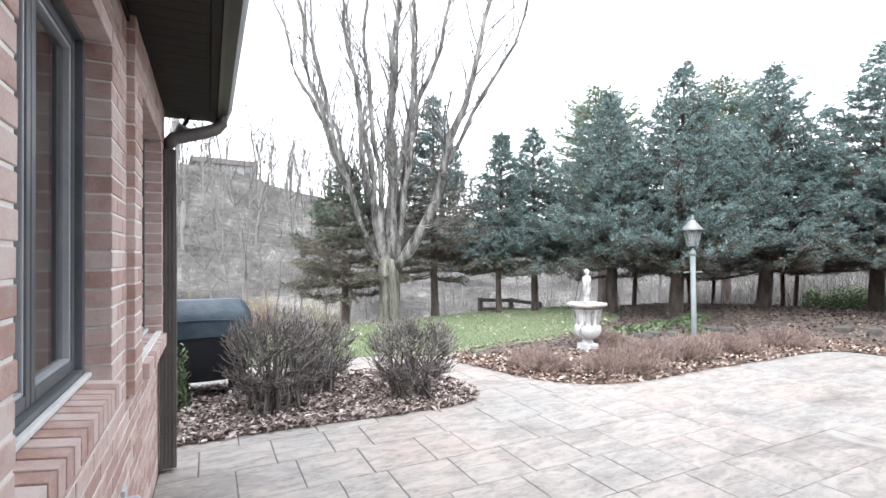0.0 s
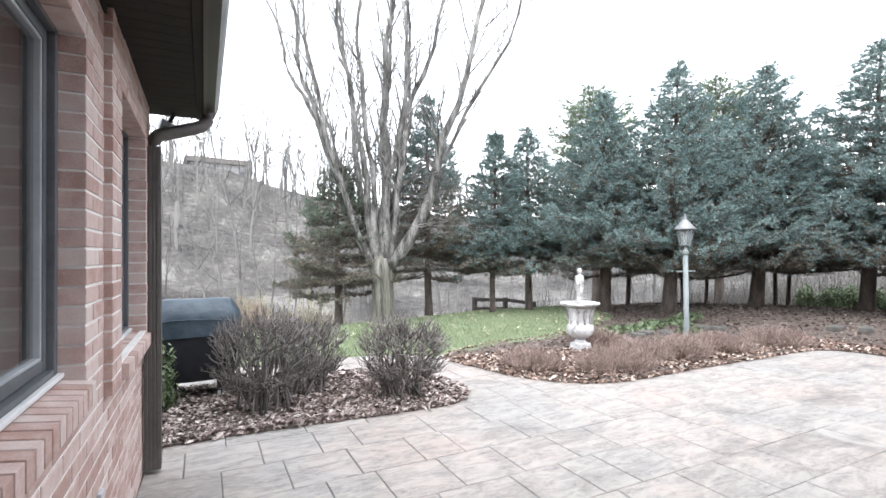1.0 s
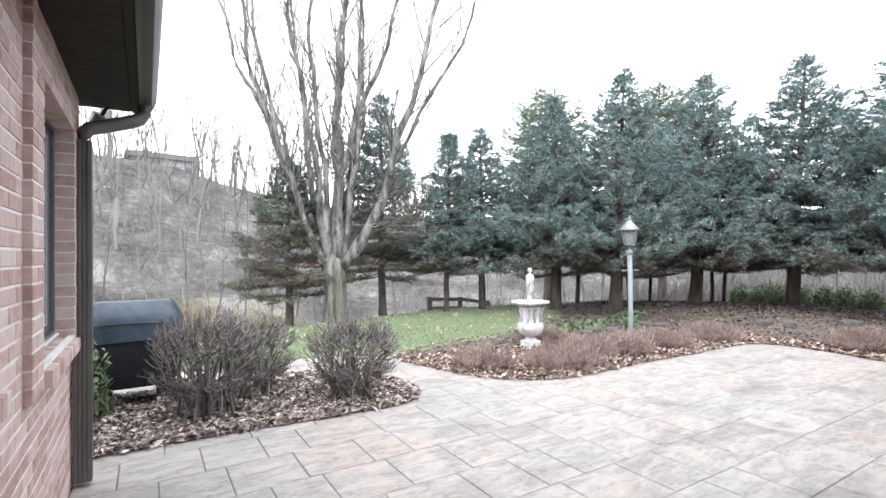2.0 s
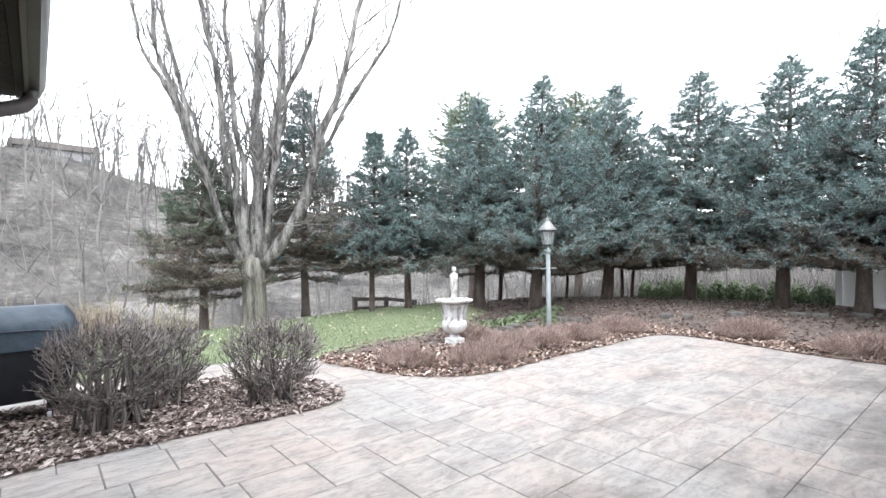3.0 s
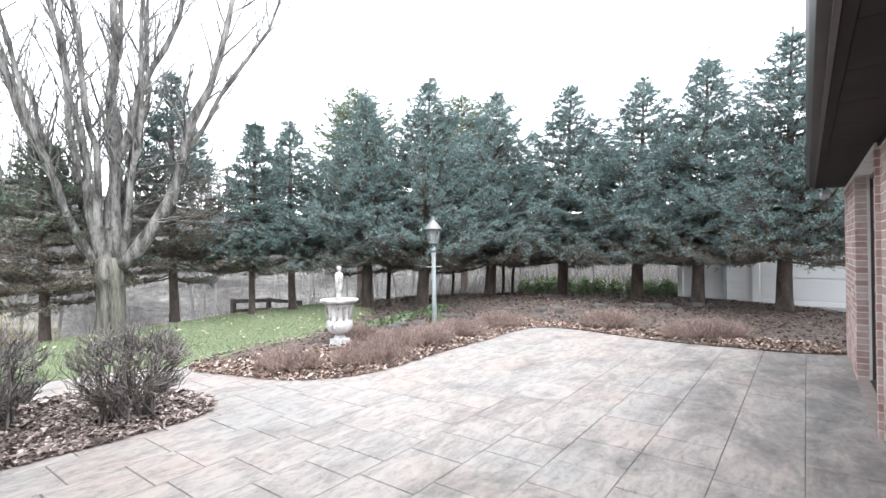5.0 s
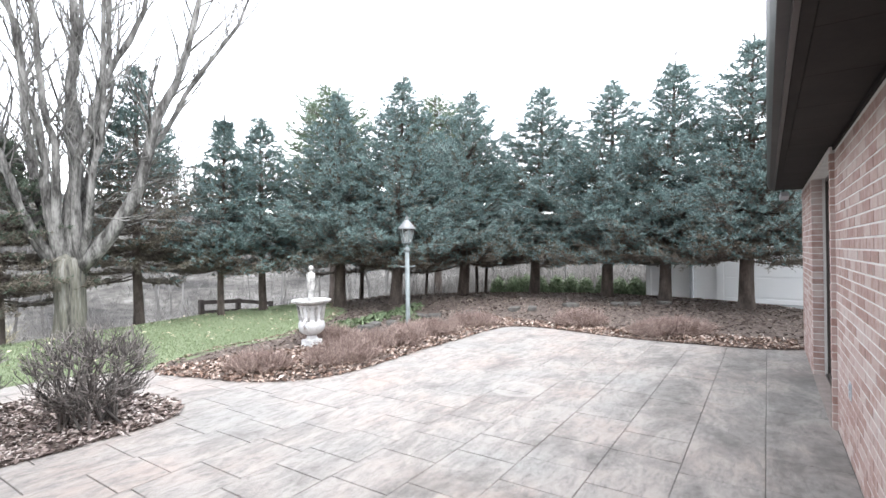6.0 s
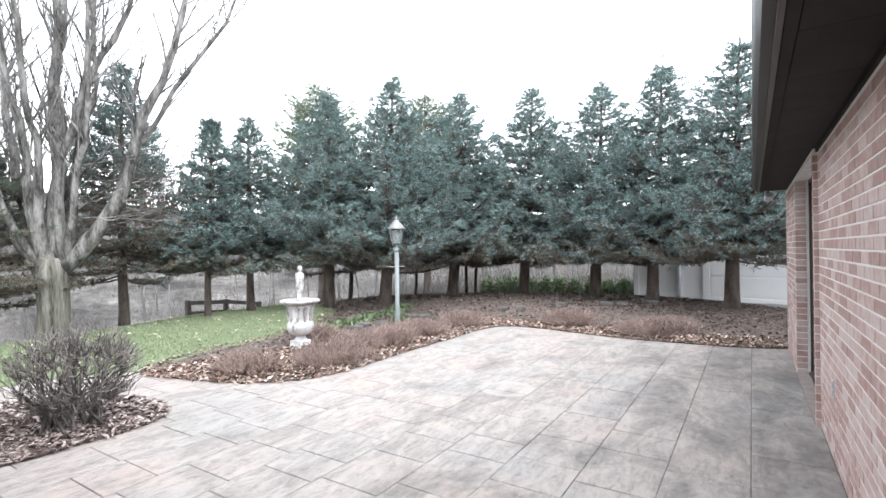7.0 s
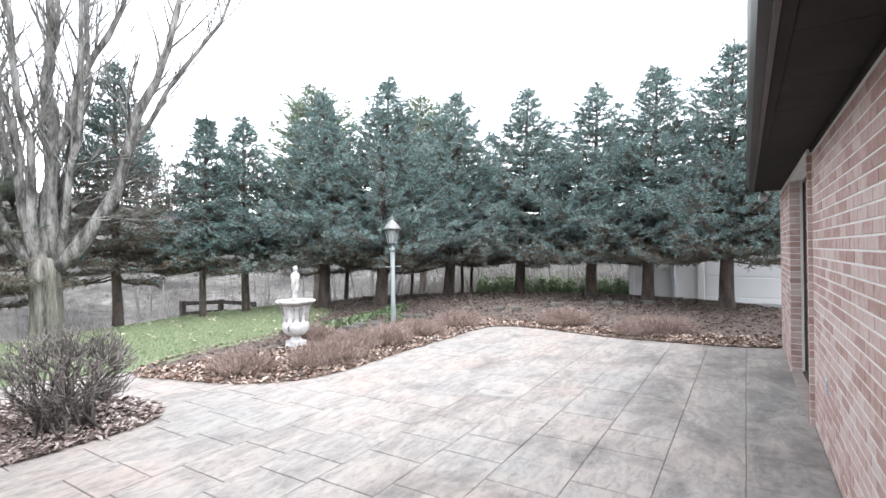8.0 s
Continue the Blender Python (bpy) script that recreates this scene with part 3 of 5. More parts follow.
# unseen rooms behind the glass; their dimness is put into the dark plaster colour
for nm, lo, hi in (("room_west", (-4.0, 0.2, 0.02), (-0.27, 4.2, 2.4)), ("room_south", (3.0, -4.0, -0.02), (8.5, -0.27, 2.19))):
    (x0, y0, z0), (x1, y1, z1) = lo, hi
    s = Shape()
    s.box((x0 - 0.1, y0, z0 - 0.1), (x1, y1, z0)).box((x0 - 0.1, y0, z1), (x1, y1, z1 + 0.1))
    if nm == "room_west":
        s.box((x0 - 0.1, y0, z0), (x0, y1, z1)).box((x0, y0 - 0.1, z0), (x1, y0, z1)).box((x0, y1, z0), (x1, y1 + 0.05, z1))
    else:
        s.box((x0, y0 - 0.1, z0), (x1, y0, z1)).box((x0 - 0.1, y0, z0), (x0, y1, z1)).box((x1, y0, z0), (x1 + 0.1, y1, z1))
    tagged(part("interior_wall", s, PLASTER), "plain unseen room behind the glass, its dimness put into brown plaster", "wall", kind="structure")


def eave(name, label, m, u0, u1, z, fascia, gutter, mat, ribs, end_board=True):
    """An overhang: ribbed soffit, fascia and a gutter with a rolled lip. v runs out from the wall."""
    root = thing(name, label, "eave", kind="structure")

    def put(s):
        s.v = [tuple(m @ Vector(p)) for p in s.v]
        return s

    s = Shape().box((u0, -fascia, z + 0.006), (u1, 0.0, z + 0.03))
    u = u0
    while u < u1 - 0.01:
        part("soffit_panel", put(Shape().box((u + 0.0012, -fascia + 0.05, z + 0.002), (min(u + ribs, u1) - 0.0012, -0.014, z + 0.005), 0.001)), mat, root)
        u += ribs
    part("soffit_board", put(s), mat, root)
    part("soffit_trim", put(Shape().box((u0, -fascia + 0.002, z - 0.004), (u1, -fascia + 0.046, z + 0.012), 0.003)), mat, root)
    part("fascia", put(Shape().box((u0, -fascia - 0.02, z - 0.012), (u1, -fascia, z + 0.17))), BRONZE, root)
    g = gutter - fascia - 0.02
    prof = [(0, 0.02), (0, 0.15), (0.004, 0.15), (0.004, 0.024), (g * 0.55, 0.024), (g * 0.8, 0.07), (g - 0.004, 0.10), (g - 0.004, 0.135), (g - 0.016, 0.135), (g - 0.016, 0.142), (g, 0.142), (g, 0.098), (g * 0.85, 0.062), (g * 0.6, 0.02)]
    n = len(prof)
    v = [(uu, -fascia - 0.02 - a, z + b) for uu in (u0, u1) for a, b in prof]
    f = [(j, (j + 1) % n, n + (j + 1) % n, n + j) for j in range(n)] + [list(range(n)), [n + j for j in range(n)][::-1]]
    part("gutter", put(Shape().add(v, f)), GUTTER_METAL, root)
    part("frieze", put(Shape().box((u0 + 0.05, -0.012, z - 0.028), (u1 - 0.16, 0.006, z))), mat, root)
    return root


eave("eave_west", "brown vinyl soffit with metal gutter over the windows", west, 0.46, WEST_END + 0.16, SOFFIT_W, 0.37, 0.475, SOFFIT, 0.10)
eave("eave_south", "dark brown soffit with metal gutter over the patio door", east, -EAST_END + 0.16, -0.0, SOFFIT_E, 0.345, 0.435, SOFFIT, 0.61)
# Roofs out of view; ridges raised so they block skylight from the window jambs.
RISE = 3.3
roof_w = Shape().add([(0.46, -3, SOFFIT_W + 0.16), (0.46, WEST_END + 0.16, SOFFIT_W + 0.16), (-4.6, WEST_END + 0.16, SOFFIT_W + RISE), (-4.6, -3, SOFFIT_W + RISE), (-9.6, WEST_END + 0.16, SOFFIT_W + 0.16), (-9.6, -3, SOFFIT_W + 0.16)], [(0, 1, 2, 3), (3, 2, 4, 5), (1, 4, 2), (0, 3, 5)])
tagged(part("roof_west", roof_w, SHINGLE), "unseen brown shingle roof over the window wing, raised to block skylight", "roof", kind="structure")
roof_e = Shape().add([(-3, 0.42, SOFFIT_E + 0.16), (EAST_END - 0.16, 0.42, SOFFIT_E + 0.16), (EAST_END - 0.16, -4.6, SOFFIT_E + RISE), (-3, -4.6, SOFFIT_E + RISE), (EAST_END - 0.16, -9.6, SOFFIT_E + 0.16), (-3, -9.6, SOFFIT_E + 0.16)], [(3, 2, 1, 0), (5, 4, 2, 3), (1, 2, 4), (0, 5, 3)])
tagged(part("roof_south", roof_e, SHINGLE), "unseen brown shingle roof over the door wing, raised to block skylight", "roof", kind="structure")

# downspout
spout = thing("downspout", "dark brown metal downspout at the corner of the brick wall", "downspout")
part("pipe", Shape().sweep([(0.06, 4.40, 0.03), (0.06, 4.40, 2.20)], [rect(0.10, 0.085)] * 2), SPOUT_METAL, spout)
for dx in (-0.034, -0.012, 0.012, 0.034):
    part("rib", Shape().box((0.06 + dx - 0.006, 4.350, 0.035), (0.06 + dx + 0.006, 4.362, 2.2)), SPOUT_METAL, spout)
part("elbow", Shape().sweep([(0.06, 4.40, 2.19), (0.062, 4.40, 2.24), (0.09, 4.41, 2.285), (0.15, 4.43, 2.31), (0.30, 4.48, 2.37), (0.36, 4.50, 2.40), (0.395, 4.51, 2.45), (0.40, 4.51, 2.52)], [circle(0.046, 10)] * 8), SPOUT_METAL, spout, smooth=True)
part("strap", Shape().box((0.0, 4.345, 1.2), (0.104, 4.349, 1.23)), SPOUT_METAL, spout)


def flood_light(m, label):
    root = thing("flood_light", label, "outdoor light", at=m)
    part("housing", Shape().box((-0.05, -0.05, -0.04), (0.05, 0.05, 0.04), 0.01), PLASTIC, root)
    part("bracket", Shape().box((-0.012, -0.012, 0.03), (0.012, 0.012, 0.13)), BLACK, root)
    part("lens", Shape().box((-0.04, -0.056, -0.03), (0.04, -0.049, 0.03), 0.003), FROST, root)


flood_light(pose(0.13, 4.62, 2.40, 25, 20, 20), "small grey floodlight under the soffit corner")
flood_light(pose(8.56, 0.24, 2.12, 30, 0, 100), "small grey floodlight under the soffit corner")
outlet = thing("outdoor_outlet", "grey weatherproof outlet on the brick wall", "outlet", at=pose(4.55, 0.0, 0.49))
part("plate", Shape().box((-0.035, -0.002, -0.06), (0.035, 0.005, 0.06), 0.002), PLASTIC, outlet)
part("flap", Shape().box((-0.022, 0.005, -0.045), (0.022, 0.011, -0.004), 0.002), PLASTIC, outlet)
part("flap", Shape().box((-0.022, 0.005, 0.004), (0.022, 0.011, 0.045), 0.002), PLASTIC, outlet)
tap = thing("hose_tap", "small pale blue hose tap low on the brick wall", "tap", at=pose(0.0, 2.88, 0.49))
part("plate", Shape().box((-0.002, -0.03, -0.05), (0.014, 0.03, 0.05), 0.004), PLASTIC, tap)
part("spigot", Shape().sweep([(0.01, 0, 0), (0.05, 0, 0.005), (0.07, 0, -0.03)], circle(0.012, 8)), PLASTIC, tap, smooth=True)

# ---- bushes, trees and plants ----


def grow(rng, segs, p, d, length, r, depth, kids, bend=0.25, lift=0.15, steps=4, taper=0.55, spread=0.6, keep=None, ends=None):
    """A branch with its side branches, as rods."""
    q = Vector(p)
    d = Vector(d).normalized()
    n = max(2, steps)
    for i in range(n):
        d = (d + Vector((rng.uniform(-1, 1), rng.uniform(-1, 1), rng.uniform(-0.6, 0.6) + lift)) * bend / n * 1.6).normalized()
        q2 = q + d * (length / n)
        if keep and not keep(q2):
            return
        r0, r1 = r * (1 - (1 - taper) * i / n), r * (1 - (1 - taper) * (i + 1) / n)
        segs.append((*q, *q2, r0, r1))
        if depth > 0 and i >= (1 if n > 2 else 0):
            for _ in range(kids):
                side = Vector((rng.uniform(-1, 1), rng.uniform(-1, 1), rng.uniform(-0.3, 0.8))).normalized()
                grow(rng, segs, q2, d + side * spread, length * rng.uniform(0.4, 0.7), r1 * 0.6, depth - 1, kids, bend, lift, max(2, n - 1), taper, spread, keep, ends)
        q = q2
    if ends is not None:
        ends.append((q, d))


def bare_shrub(at, rx, h, stems, seed, label):
    """A clipped leafless shrub: stems that fan out from the ground and fork into a dense, rounded shell of fine twigs."""
    rng = np.random.default_rng(seed)
    root = thing("bare_shrub", label, "shrub", "bare shrubs by the house", at=pose(*at))

    def shell(n, lo, hi, floor):
        d = unit(rng.normal(size=(n * 3, 3)))
        d = d[d[:, 2] > floor][:n]
        d[:, :2] *= np.where(d[:, 2:3] < 0, 1 + 0.45 * d[:, 2:3], 1.0)
        lump = 1 + 0.09 * np.sin(5 * np.arctan2(d[:, 1:2], d[:, 0:1]) + seed) * np.sqrt(1 - d[:, 2:3] ** 2)
        flat = np.sign(d[:, 2:3]) * np.abs(d[:, 2:3]) ** 0.62
        return np.concatenate([d[:, :2] * rx * lump, h * 0.53 + flat * h * 0.46], 1), rng.uniform(lo, hi, (len(d), 1))

    def shrink(pts, k):
        c = np.array([[0, 0, h * 0.34]])
        return c + (pts - c) * k

    a = rng.random(stems) * 6.283
    base = np.stack([np.cos(a), np.sin(a), np.zeros(stems)], 1) * rng.uniform(0.04, 0.28, (stems, 1)) + np.array([[0, 0, -0.03]])
    q, k = shell(stems, 0.30, 0.60, -0.6)
    node = shrink(q, k)
    # each stem rises to the node that lies its way
    order = np.argsort(np.arctan2(node[:, 1], node[:, 0]))
    node, base = node[order], base[np.argsort(np.arctan2(base[:, 1], base[:, 0]))]
    node[:, 2] = np.maximum(node[:, 2], h * 0.13)

    def link(src, dst, r0, r1, bend):
        mid = (src + dst) / 2 + rng.normal(0, bend, src.shape) + np.array([[0, 0, -bend * 0.8]])
        rm = (r0 + r1) / 2
        one = np.full((len(src), 1), 1.0)
        return [np.concatenate([src, mid, one * r0, one * rm], 1), np.concatenate([mid, dst, one * rm, one * r1], 1)]

    def nearest(pts, heads):
        above = np.maximum(0.0, heads[None, :, 2] - pts[:, None, 2] + 0.06)
        return np.argmin(np.linalg.norm(pts[:, None] - heads[None], axis=2) + 2.5 * above + rng.uniform(0, 0.05, (len(pts), len(heads))), axis=1)

    thick = link(base, node, 0.0125, 0.009, 0.028)
    q, k = shell(stems * 5, 0.52, 0.80, -0.6)
    second = shrink(q, k)
    thick += link(node[nearest(second, node)], second, 0.0068, 0.0045, 0.02)
    q, k = shell(stems * 20, 0.66, 1.0, -0.72)
    third = shrink(q, k)
    fine = link(second[nearest(third, second)], third, 0.0052, 0.0036, 0.014)
    grown_from = np.repeat(third, 2, axis=0)
    out = unit(grown_from - np.array([[0, 0, h * 0.1]])) * 0.7 + np.array([[0, 0, 0.55]]) + rng.normal(0, 0.42, grown_from.shape)
    tips = grown_from + unit(out) * rng.uniform(0.03, 0.11, (len(grown_from), 1))
    over = np.sqrt((tips[:, 0] ** 2 + tips[:, 1] ** 2) / (1.08 * rx) ** 2 + np.maximum(0, tips[:, 2] - 0.55 * h) ** 2 / (0.49 * h) ** 2)
    ok = over < 1.0
    fine += link(grown_from[ok], tips[ok], 0.0034, 0.0022, 0.008)
    part("stem_work", segments_mesh("stem_work", np.concatenate(thick), 5), TWIG_GREY, root, kind="stuff")
    part("twig_work", segments_mesh("twig_work", np.concatenate(fine), 3), TWIG_GREY, root, kind="stuff")


def mound(at, rx, ry, h, seed, label):
    """A low, cut-back shrub of fine reddish twigs."""
    rng = np.random.default_rng(seed)
    root = thing("low_shrub", label, "shrub", "low reddish shrubs in the yard bed", at=pose(*at, 0, 0, seed * 37 % 180))
    n = int(800 * rx * ry / 0.25)
    a, s = rng.random(n) * 2 * math.pi, np.sqrt(rng.random(n))
    base = np.stack([np.cos(a) * s * rx * 0.75, np.sin(a) * s * ry * 0.75, np.full(n, -0.02)], 1)
    hh = h * (1.0 - 0.65 * s ** 3) * rng.uniform(0.5, 1.1, n)
    tip = base + np.stack([np.cos(a) * s * rx * 0.32 + rng.normal(0, 0.05, n), np.sin(a) * s * ry * 0.32 + rng.normal(0, 0.05, n), hh], 1)
    segs = [np.concatenate([base, tip, np.full((n, 1), 0.0036), np.full((n, 1), 0.0018)], 1)]
    for _ in range(3):
        t = rng.uniform(0.35, 0.95, (n, 1))
        p = base + (tip - base) * t
        q = p + np.stack([rng.normal(0, 0.05, n), rng.normal(0, 0.05, n), rng.uniform(0.01, 0.10, n)], 1)
        segs.append(np.concatenate([p, q, np.full((n, 1), 0.0026), np.full((n, 1), 0.0015)], 1))
    part("twig_work", segments_mesh("twig_work", np.concatenate(segs), 3), TWIG_RED, root, kind="stuff")


def conifer(at, h, rmax, zb, seed, label, needle, name="spruce", trunk=0.16, density=1.0, zd=0.5, power=1.0, group="row of spruces", old=0.28, lean=(0.0, 0.0), gap=0.25, limp=0.0):
    """A spruce: trunk, tiers of flat boughs with side sprays of bottle-brush shoots, browned old sprays inside and below, dead sticks at the foot."""
    rng = np.random.default_rng(seed)
    root = thing(name, label, "tree", group, at=pose(*at))
    zs = np.linspace(-0.15, h + 0.25, 16)
    rad = np.interp(zs, [-0.15, 0.1, 0.5, h - 0.4, h + 0.25], [trunk * 1.35, trunk * 1.1, trunk, 0.02, 0.006])
    lx, ly = lean[0] + rng.normal(0, 0.01), lean[1] + rng.normal(0, 0.01)
    path = [(lx * z + 0.02 * math.sin(z * 2 + seed), ly * z + 0.02 * math.cos(z * 1.7 + seed), z) for z in zs]
    part("trunk", Shape().sweep(path, [circle(r, 10) for r in rad]), BARK_BROWN, root, smooth=True)
    shoots, wood, bare = [], [], []

    def rods(p, q, r0, r1):
        one = np.ones((len(p), 1))
        return np.concatenate([p, q, one * r0, one * r1], 1)

    z = zd
    while z < h - 0.08:
        f = max(0.0, (z - zd) / (h - zd))
        full = 1.1 * rmax * (1 - f) ** power * (0.78 + 0.22 * min(1.0, (z - zd) / 0.6)) * np.interp(f, [0.8, 1.0], [1.0, 0.55]) * rng.uniform(0.9, 1.1) + 0.04
        count = int(5.0 + 2.6 * full)
        ph = rng.random() * 6.28
        for k in range(count):
            a = ph + 6.283 * (k + rng.uniform(-0.35, 0.35)) / count
            L = full * rng.choice([0.62, 0.8, 0.95, 1.05, 1.16])
            rise = np.interp(f, [0, 0.3, 0.7, 1], [-0.03 - limp, 0.03 - limp, 0.2, 0.45]) + rng.uniform(-0.10, 0.10)
            z0 = z + rng.uniform(-0.5, 0.5) * gap + (rng.uniform(-0.05, 0.3) if f < 0.12 else 0.0)
            t = np.linspace(0, 1, 6)
            arc = -0.08 * L * np.sin(t * 3.14) + (0.10 + 0.10 * f - 0.5 * limp) * L * t ** 3
            px = np.stack([lx * z + np.cos(a) * L * t, ly * z + np.sin(a) * L * t, z0 + rise * L * t + arc], 1)
            r0 = 0.006 + 0.011 * L
            bole = np.concatenate([px[:-1], px[1:], r0 * (1 - 0.85 * t[:-1, None]), r0 * (1 - 0.85 * t[1:, None])], 1)
            fw = np.array([np.cos(a), np.sin(a), 0.0])
            sd = np.array([-np.sin(a), np.cos(a), 0.0])
            dead = limp > 0 and z < zb and rng.random() < np.interp(z, [zd, zb], [0.35, 0.0])
            ns = max(3, int(L / 0.085))
            tt = np.linspace(0.16, 0.98, ns) + rng.uniform(-0.03, 0.03, ns)
            foot = np.stack([np.interp(tt, t, px[:, i]) for i in range(3)], 1)
            foot, tt = np.repeat(foot, 2, 0), np.repeat(tt, 2)
            sg = np.tile([-1.0, 1.0], ns)
            ln = (0.10 + 0.42 * L * np.minimum(tt * 2.2, 1.15 - tt)).clip(0.08, 0.55) * rng.uniform(0.6, 1.1, 2 * ns)
            w = unit(fw * rng.uniform(0.55, 0.95, (2 * ns, 1)) + sd * sg[:, None] * rng.uniform(0.5, 1.0, (2 * ns, 1)) + np.stack([0 * tt, 0 * tt, rng.uniform(-0.16, 0.16, 2 * ns) + 0.2 * f - 0.25 * limp], 1))
            tip = foot + w * ln[:, None]
            if dead:
                some = (rng.random(2 * ns) < 0.5) & (tt < 0.7)
                bole = bole[:3]
                bare.append(bole)
                bare.append(rods(foot[some], tip[some], 0.0045, 0.0018))
                mid = foot[some] + (tip - foot)[some] * rng.uniform(0.3, 0.8, (some.sum(), 1))
                bare.append(rods(mid, mid + rng.normal(0, 0.06, mid.shape), 0.0028, 0.0014))
                continue
            wood.append(bole)
            wood.append(rods(foot, tip, 0.004, 0.002))
            # shoots along the sprays and along the bough's own end
            n1 = int(len(foot) * 4.2 * density * (ln.mean() / 0.25) ** 0.7) + 6
            pick = rng.choice(len(foot), n1, p=ln / ln.sum())
            along = 1.0 - 0.85 * rng.random(n1) ** 1.6
            base = foot[pick] + w[pick] * (ln[pick] * along)[:, None]
            way = unit(w[pick] * 0.8 + fw * 0.35 + rng.normal(0, 0.34, (n1, 3)) + np.array([[0, 0, 0.22 - 0.5 * limp]]))
            size = rng.uniform(0.08, 0.17, n1) * (0.55 + 0.45 * min(1.0, L / 0.9))
            outer = tt[pick] * 0.55 + along * 0.45
            shoots.append((base, way, size, outer, np.full(n1, f)))
            n2 = 9 if L > 0.45 else 4
            shoots.append((np.repeat(px[-1:], n2, 0) - fw * rng.uniform(0, 0.12, (n2, 1)), unit(fw * 0.9 + rng.normal(0, 0.35, (n2, 3)) + np.array([[0, 0, rise + 0.2]])), rng.uniform(0.07, 0.17, n2) * (0.5 + 0.5 * min(1.0, L / 0.8)), np.ones(n2), np.full(n2, f)))
        z += gap * (0.55 + 0.6 * (1 - f)) * rng.uniform(0.8, 1.2)
    n3 = 8
    shoots.append((np.stack([np.full(n3, lx * h), np.full(n3, ly * h), h - rng.uniform(0.0, 0.5, n3)], 1), unit(rng.normal(0, 0.35, (n3, 3)) * np.array([[1, 1, 0.2]]) + np.array([[0, 0, 0.9]])), rng.uniform(0.06, 0.13, n3), np.ones(n3), np.ones(n3)))
    shoots.append((np.array([[lx * h, ly * h, h - 0.1]] * 4), unit(np.array([[0, 0, 1.0], [0.06, 0.05, 1], [0.3, -0.2, 1], [-0.28, 0.22, 1]])), np.array([0.42, 0.34, 0.2, 0.24]), np.ones(4), np.ones(4)))
    part("bough_work", segments_mesh("bough_work", np.concatenate(wood), 3), BARK_BROWN, root, kind="stuff")
    P, W, T, O, F = [np.concatenate(q) for q in zip(*shoots)]
    tired = np.interp(O, [0.2, 0.5, 0.75, 1.0], [0.85, 0.5, 0.12, 0.0]) * np.interp(F, [0, 0.5, 1], [1.0, 0.7, 0.25]) + 0.95 * np.clip((old - F) / 0.22, 0, 1) * np.interp(O, [0, 0.6, 1], [1.0, 0.9, 0.62])
    brown = rng.random(len(P)) < tired
    green = ~brown
    part("crown", needles_mesh("crown", rng, P[green], W[green], T[green], 11, 0.046, 0.0088, 0.75), needle, root)
    part("old_needles", needles_mesh("old_needles", rng, P[brown], W[brown], T[brown], 9, 0.046, 0.0064, 0.7), OLD_NEEDLE, root, "brownish older needles inside the crown", kind="stuff")
    if bare:
        part("dead_bough_work", segments_mesh("dead_bough_work", np.concatenate(bare), 3), TWIG_BROWN, root, "leafless grey-brown lower boughs", kind="stuff")
    return root


SPRUCES = [  # x, y, height, radius, foot of the green, foot of the boughs, trunk radius, seed, 1 green or 2 blue-green with tired boughs
    (3.02, 11.20, 3.55, 1.28, 0.9, 0.62, 0.085, 1, 1),
    (5.37, 11.56, 5.45, 1.40, 1.3, 1.05, 0.095, 2, 2),
    (6.80, 10.85, 4.46, 1.05, 1.5, 1.00, 0.07, 3, 0),
    (7.90, 10.80, 4.73, 1.45, 1.5, 1.00, 0.09, 4, 0),
    (9.30, 9.55, 5.38, 2.00, 1.5, 1.05, 0.14, 5, 0),
    (9.95, 8.25, 5.73, 2.05, 1.5, 1.00, 0.15, 6, 0),
    (12.05, 7.55, 5.68, 2.20, 1.5, 0.95, 0.15, 7, 0),
    (13.50, 6.05, 5.88, 2.35, 1.5, 1.00, 0.14, 8, 0),
    (13.30, 3.95, 5.53, 2.20, 1.4, 1.00, 0.14, 9, 0),
    (12.70, 2.45, 5.53, 2.00, 1.4, 1.05, 0.13, 10, 0),
    (11.95, 0.80, 5.48, 2.0, 1.3, 1.00, 0.14, 11, 0),
]
for x, y, h, r, zb, zd, tr, seed, green in SPRUCES:
    text = "green spruce with grey-brown drooping lower boughs at the lawn's edge" if green else "tall blue spruce with a bare lower trunk"
    conifer((x, y, float(ground(x, y)) + 0.01), h, r, zb, seed, text, GREEN_NEEDLE if green == 1 else BLUE_NEEDLE, trunk=tr, zd=zd, density=1.0 if r > 1.3 else 1.25, old=0.55 if green else 0.16, lean=(0.02, -0.05) if x > 9.6 else (0.0, 0.0), gap=0.17 if r < 1.5 else 0.19, limp=0.05 if green else 0.0)
for x, y, top, r, seed in ((12.7, 13.4, 7.2, 2.1, 31), (16.4, 11.4, 7.5, 2.3, 32)):
    z = float(ground(x, y)) - 0.1
    conifer((x, y, z), top - z, r, 2.0, seed, "yellow-green pine behind the blue spruces", PINE_NEEDLE, "pine", 0.16, zd=3.2, power=0.55, density=0.8, group="pines behind the spruces", old=0.0)


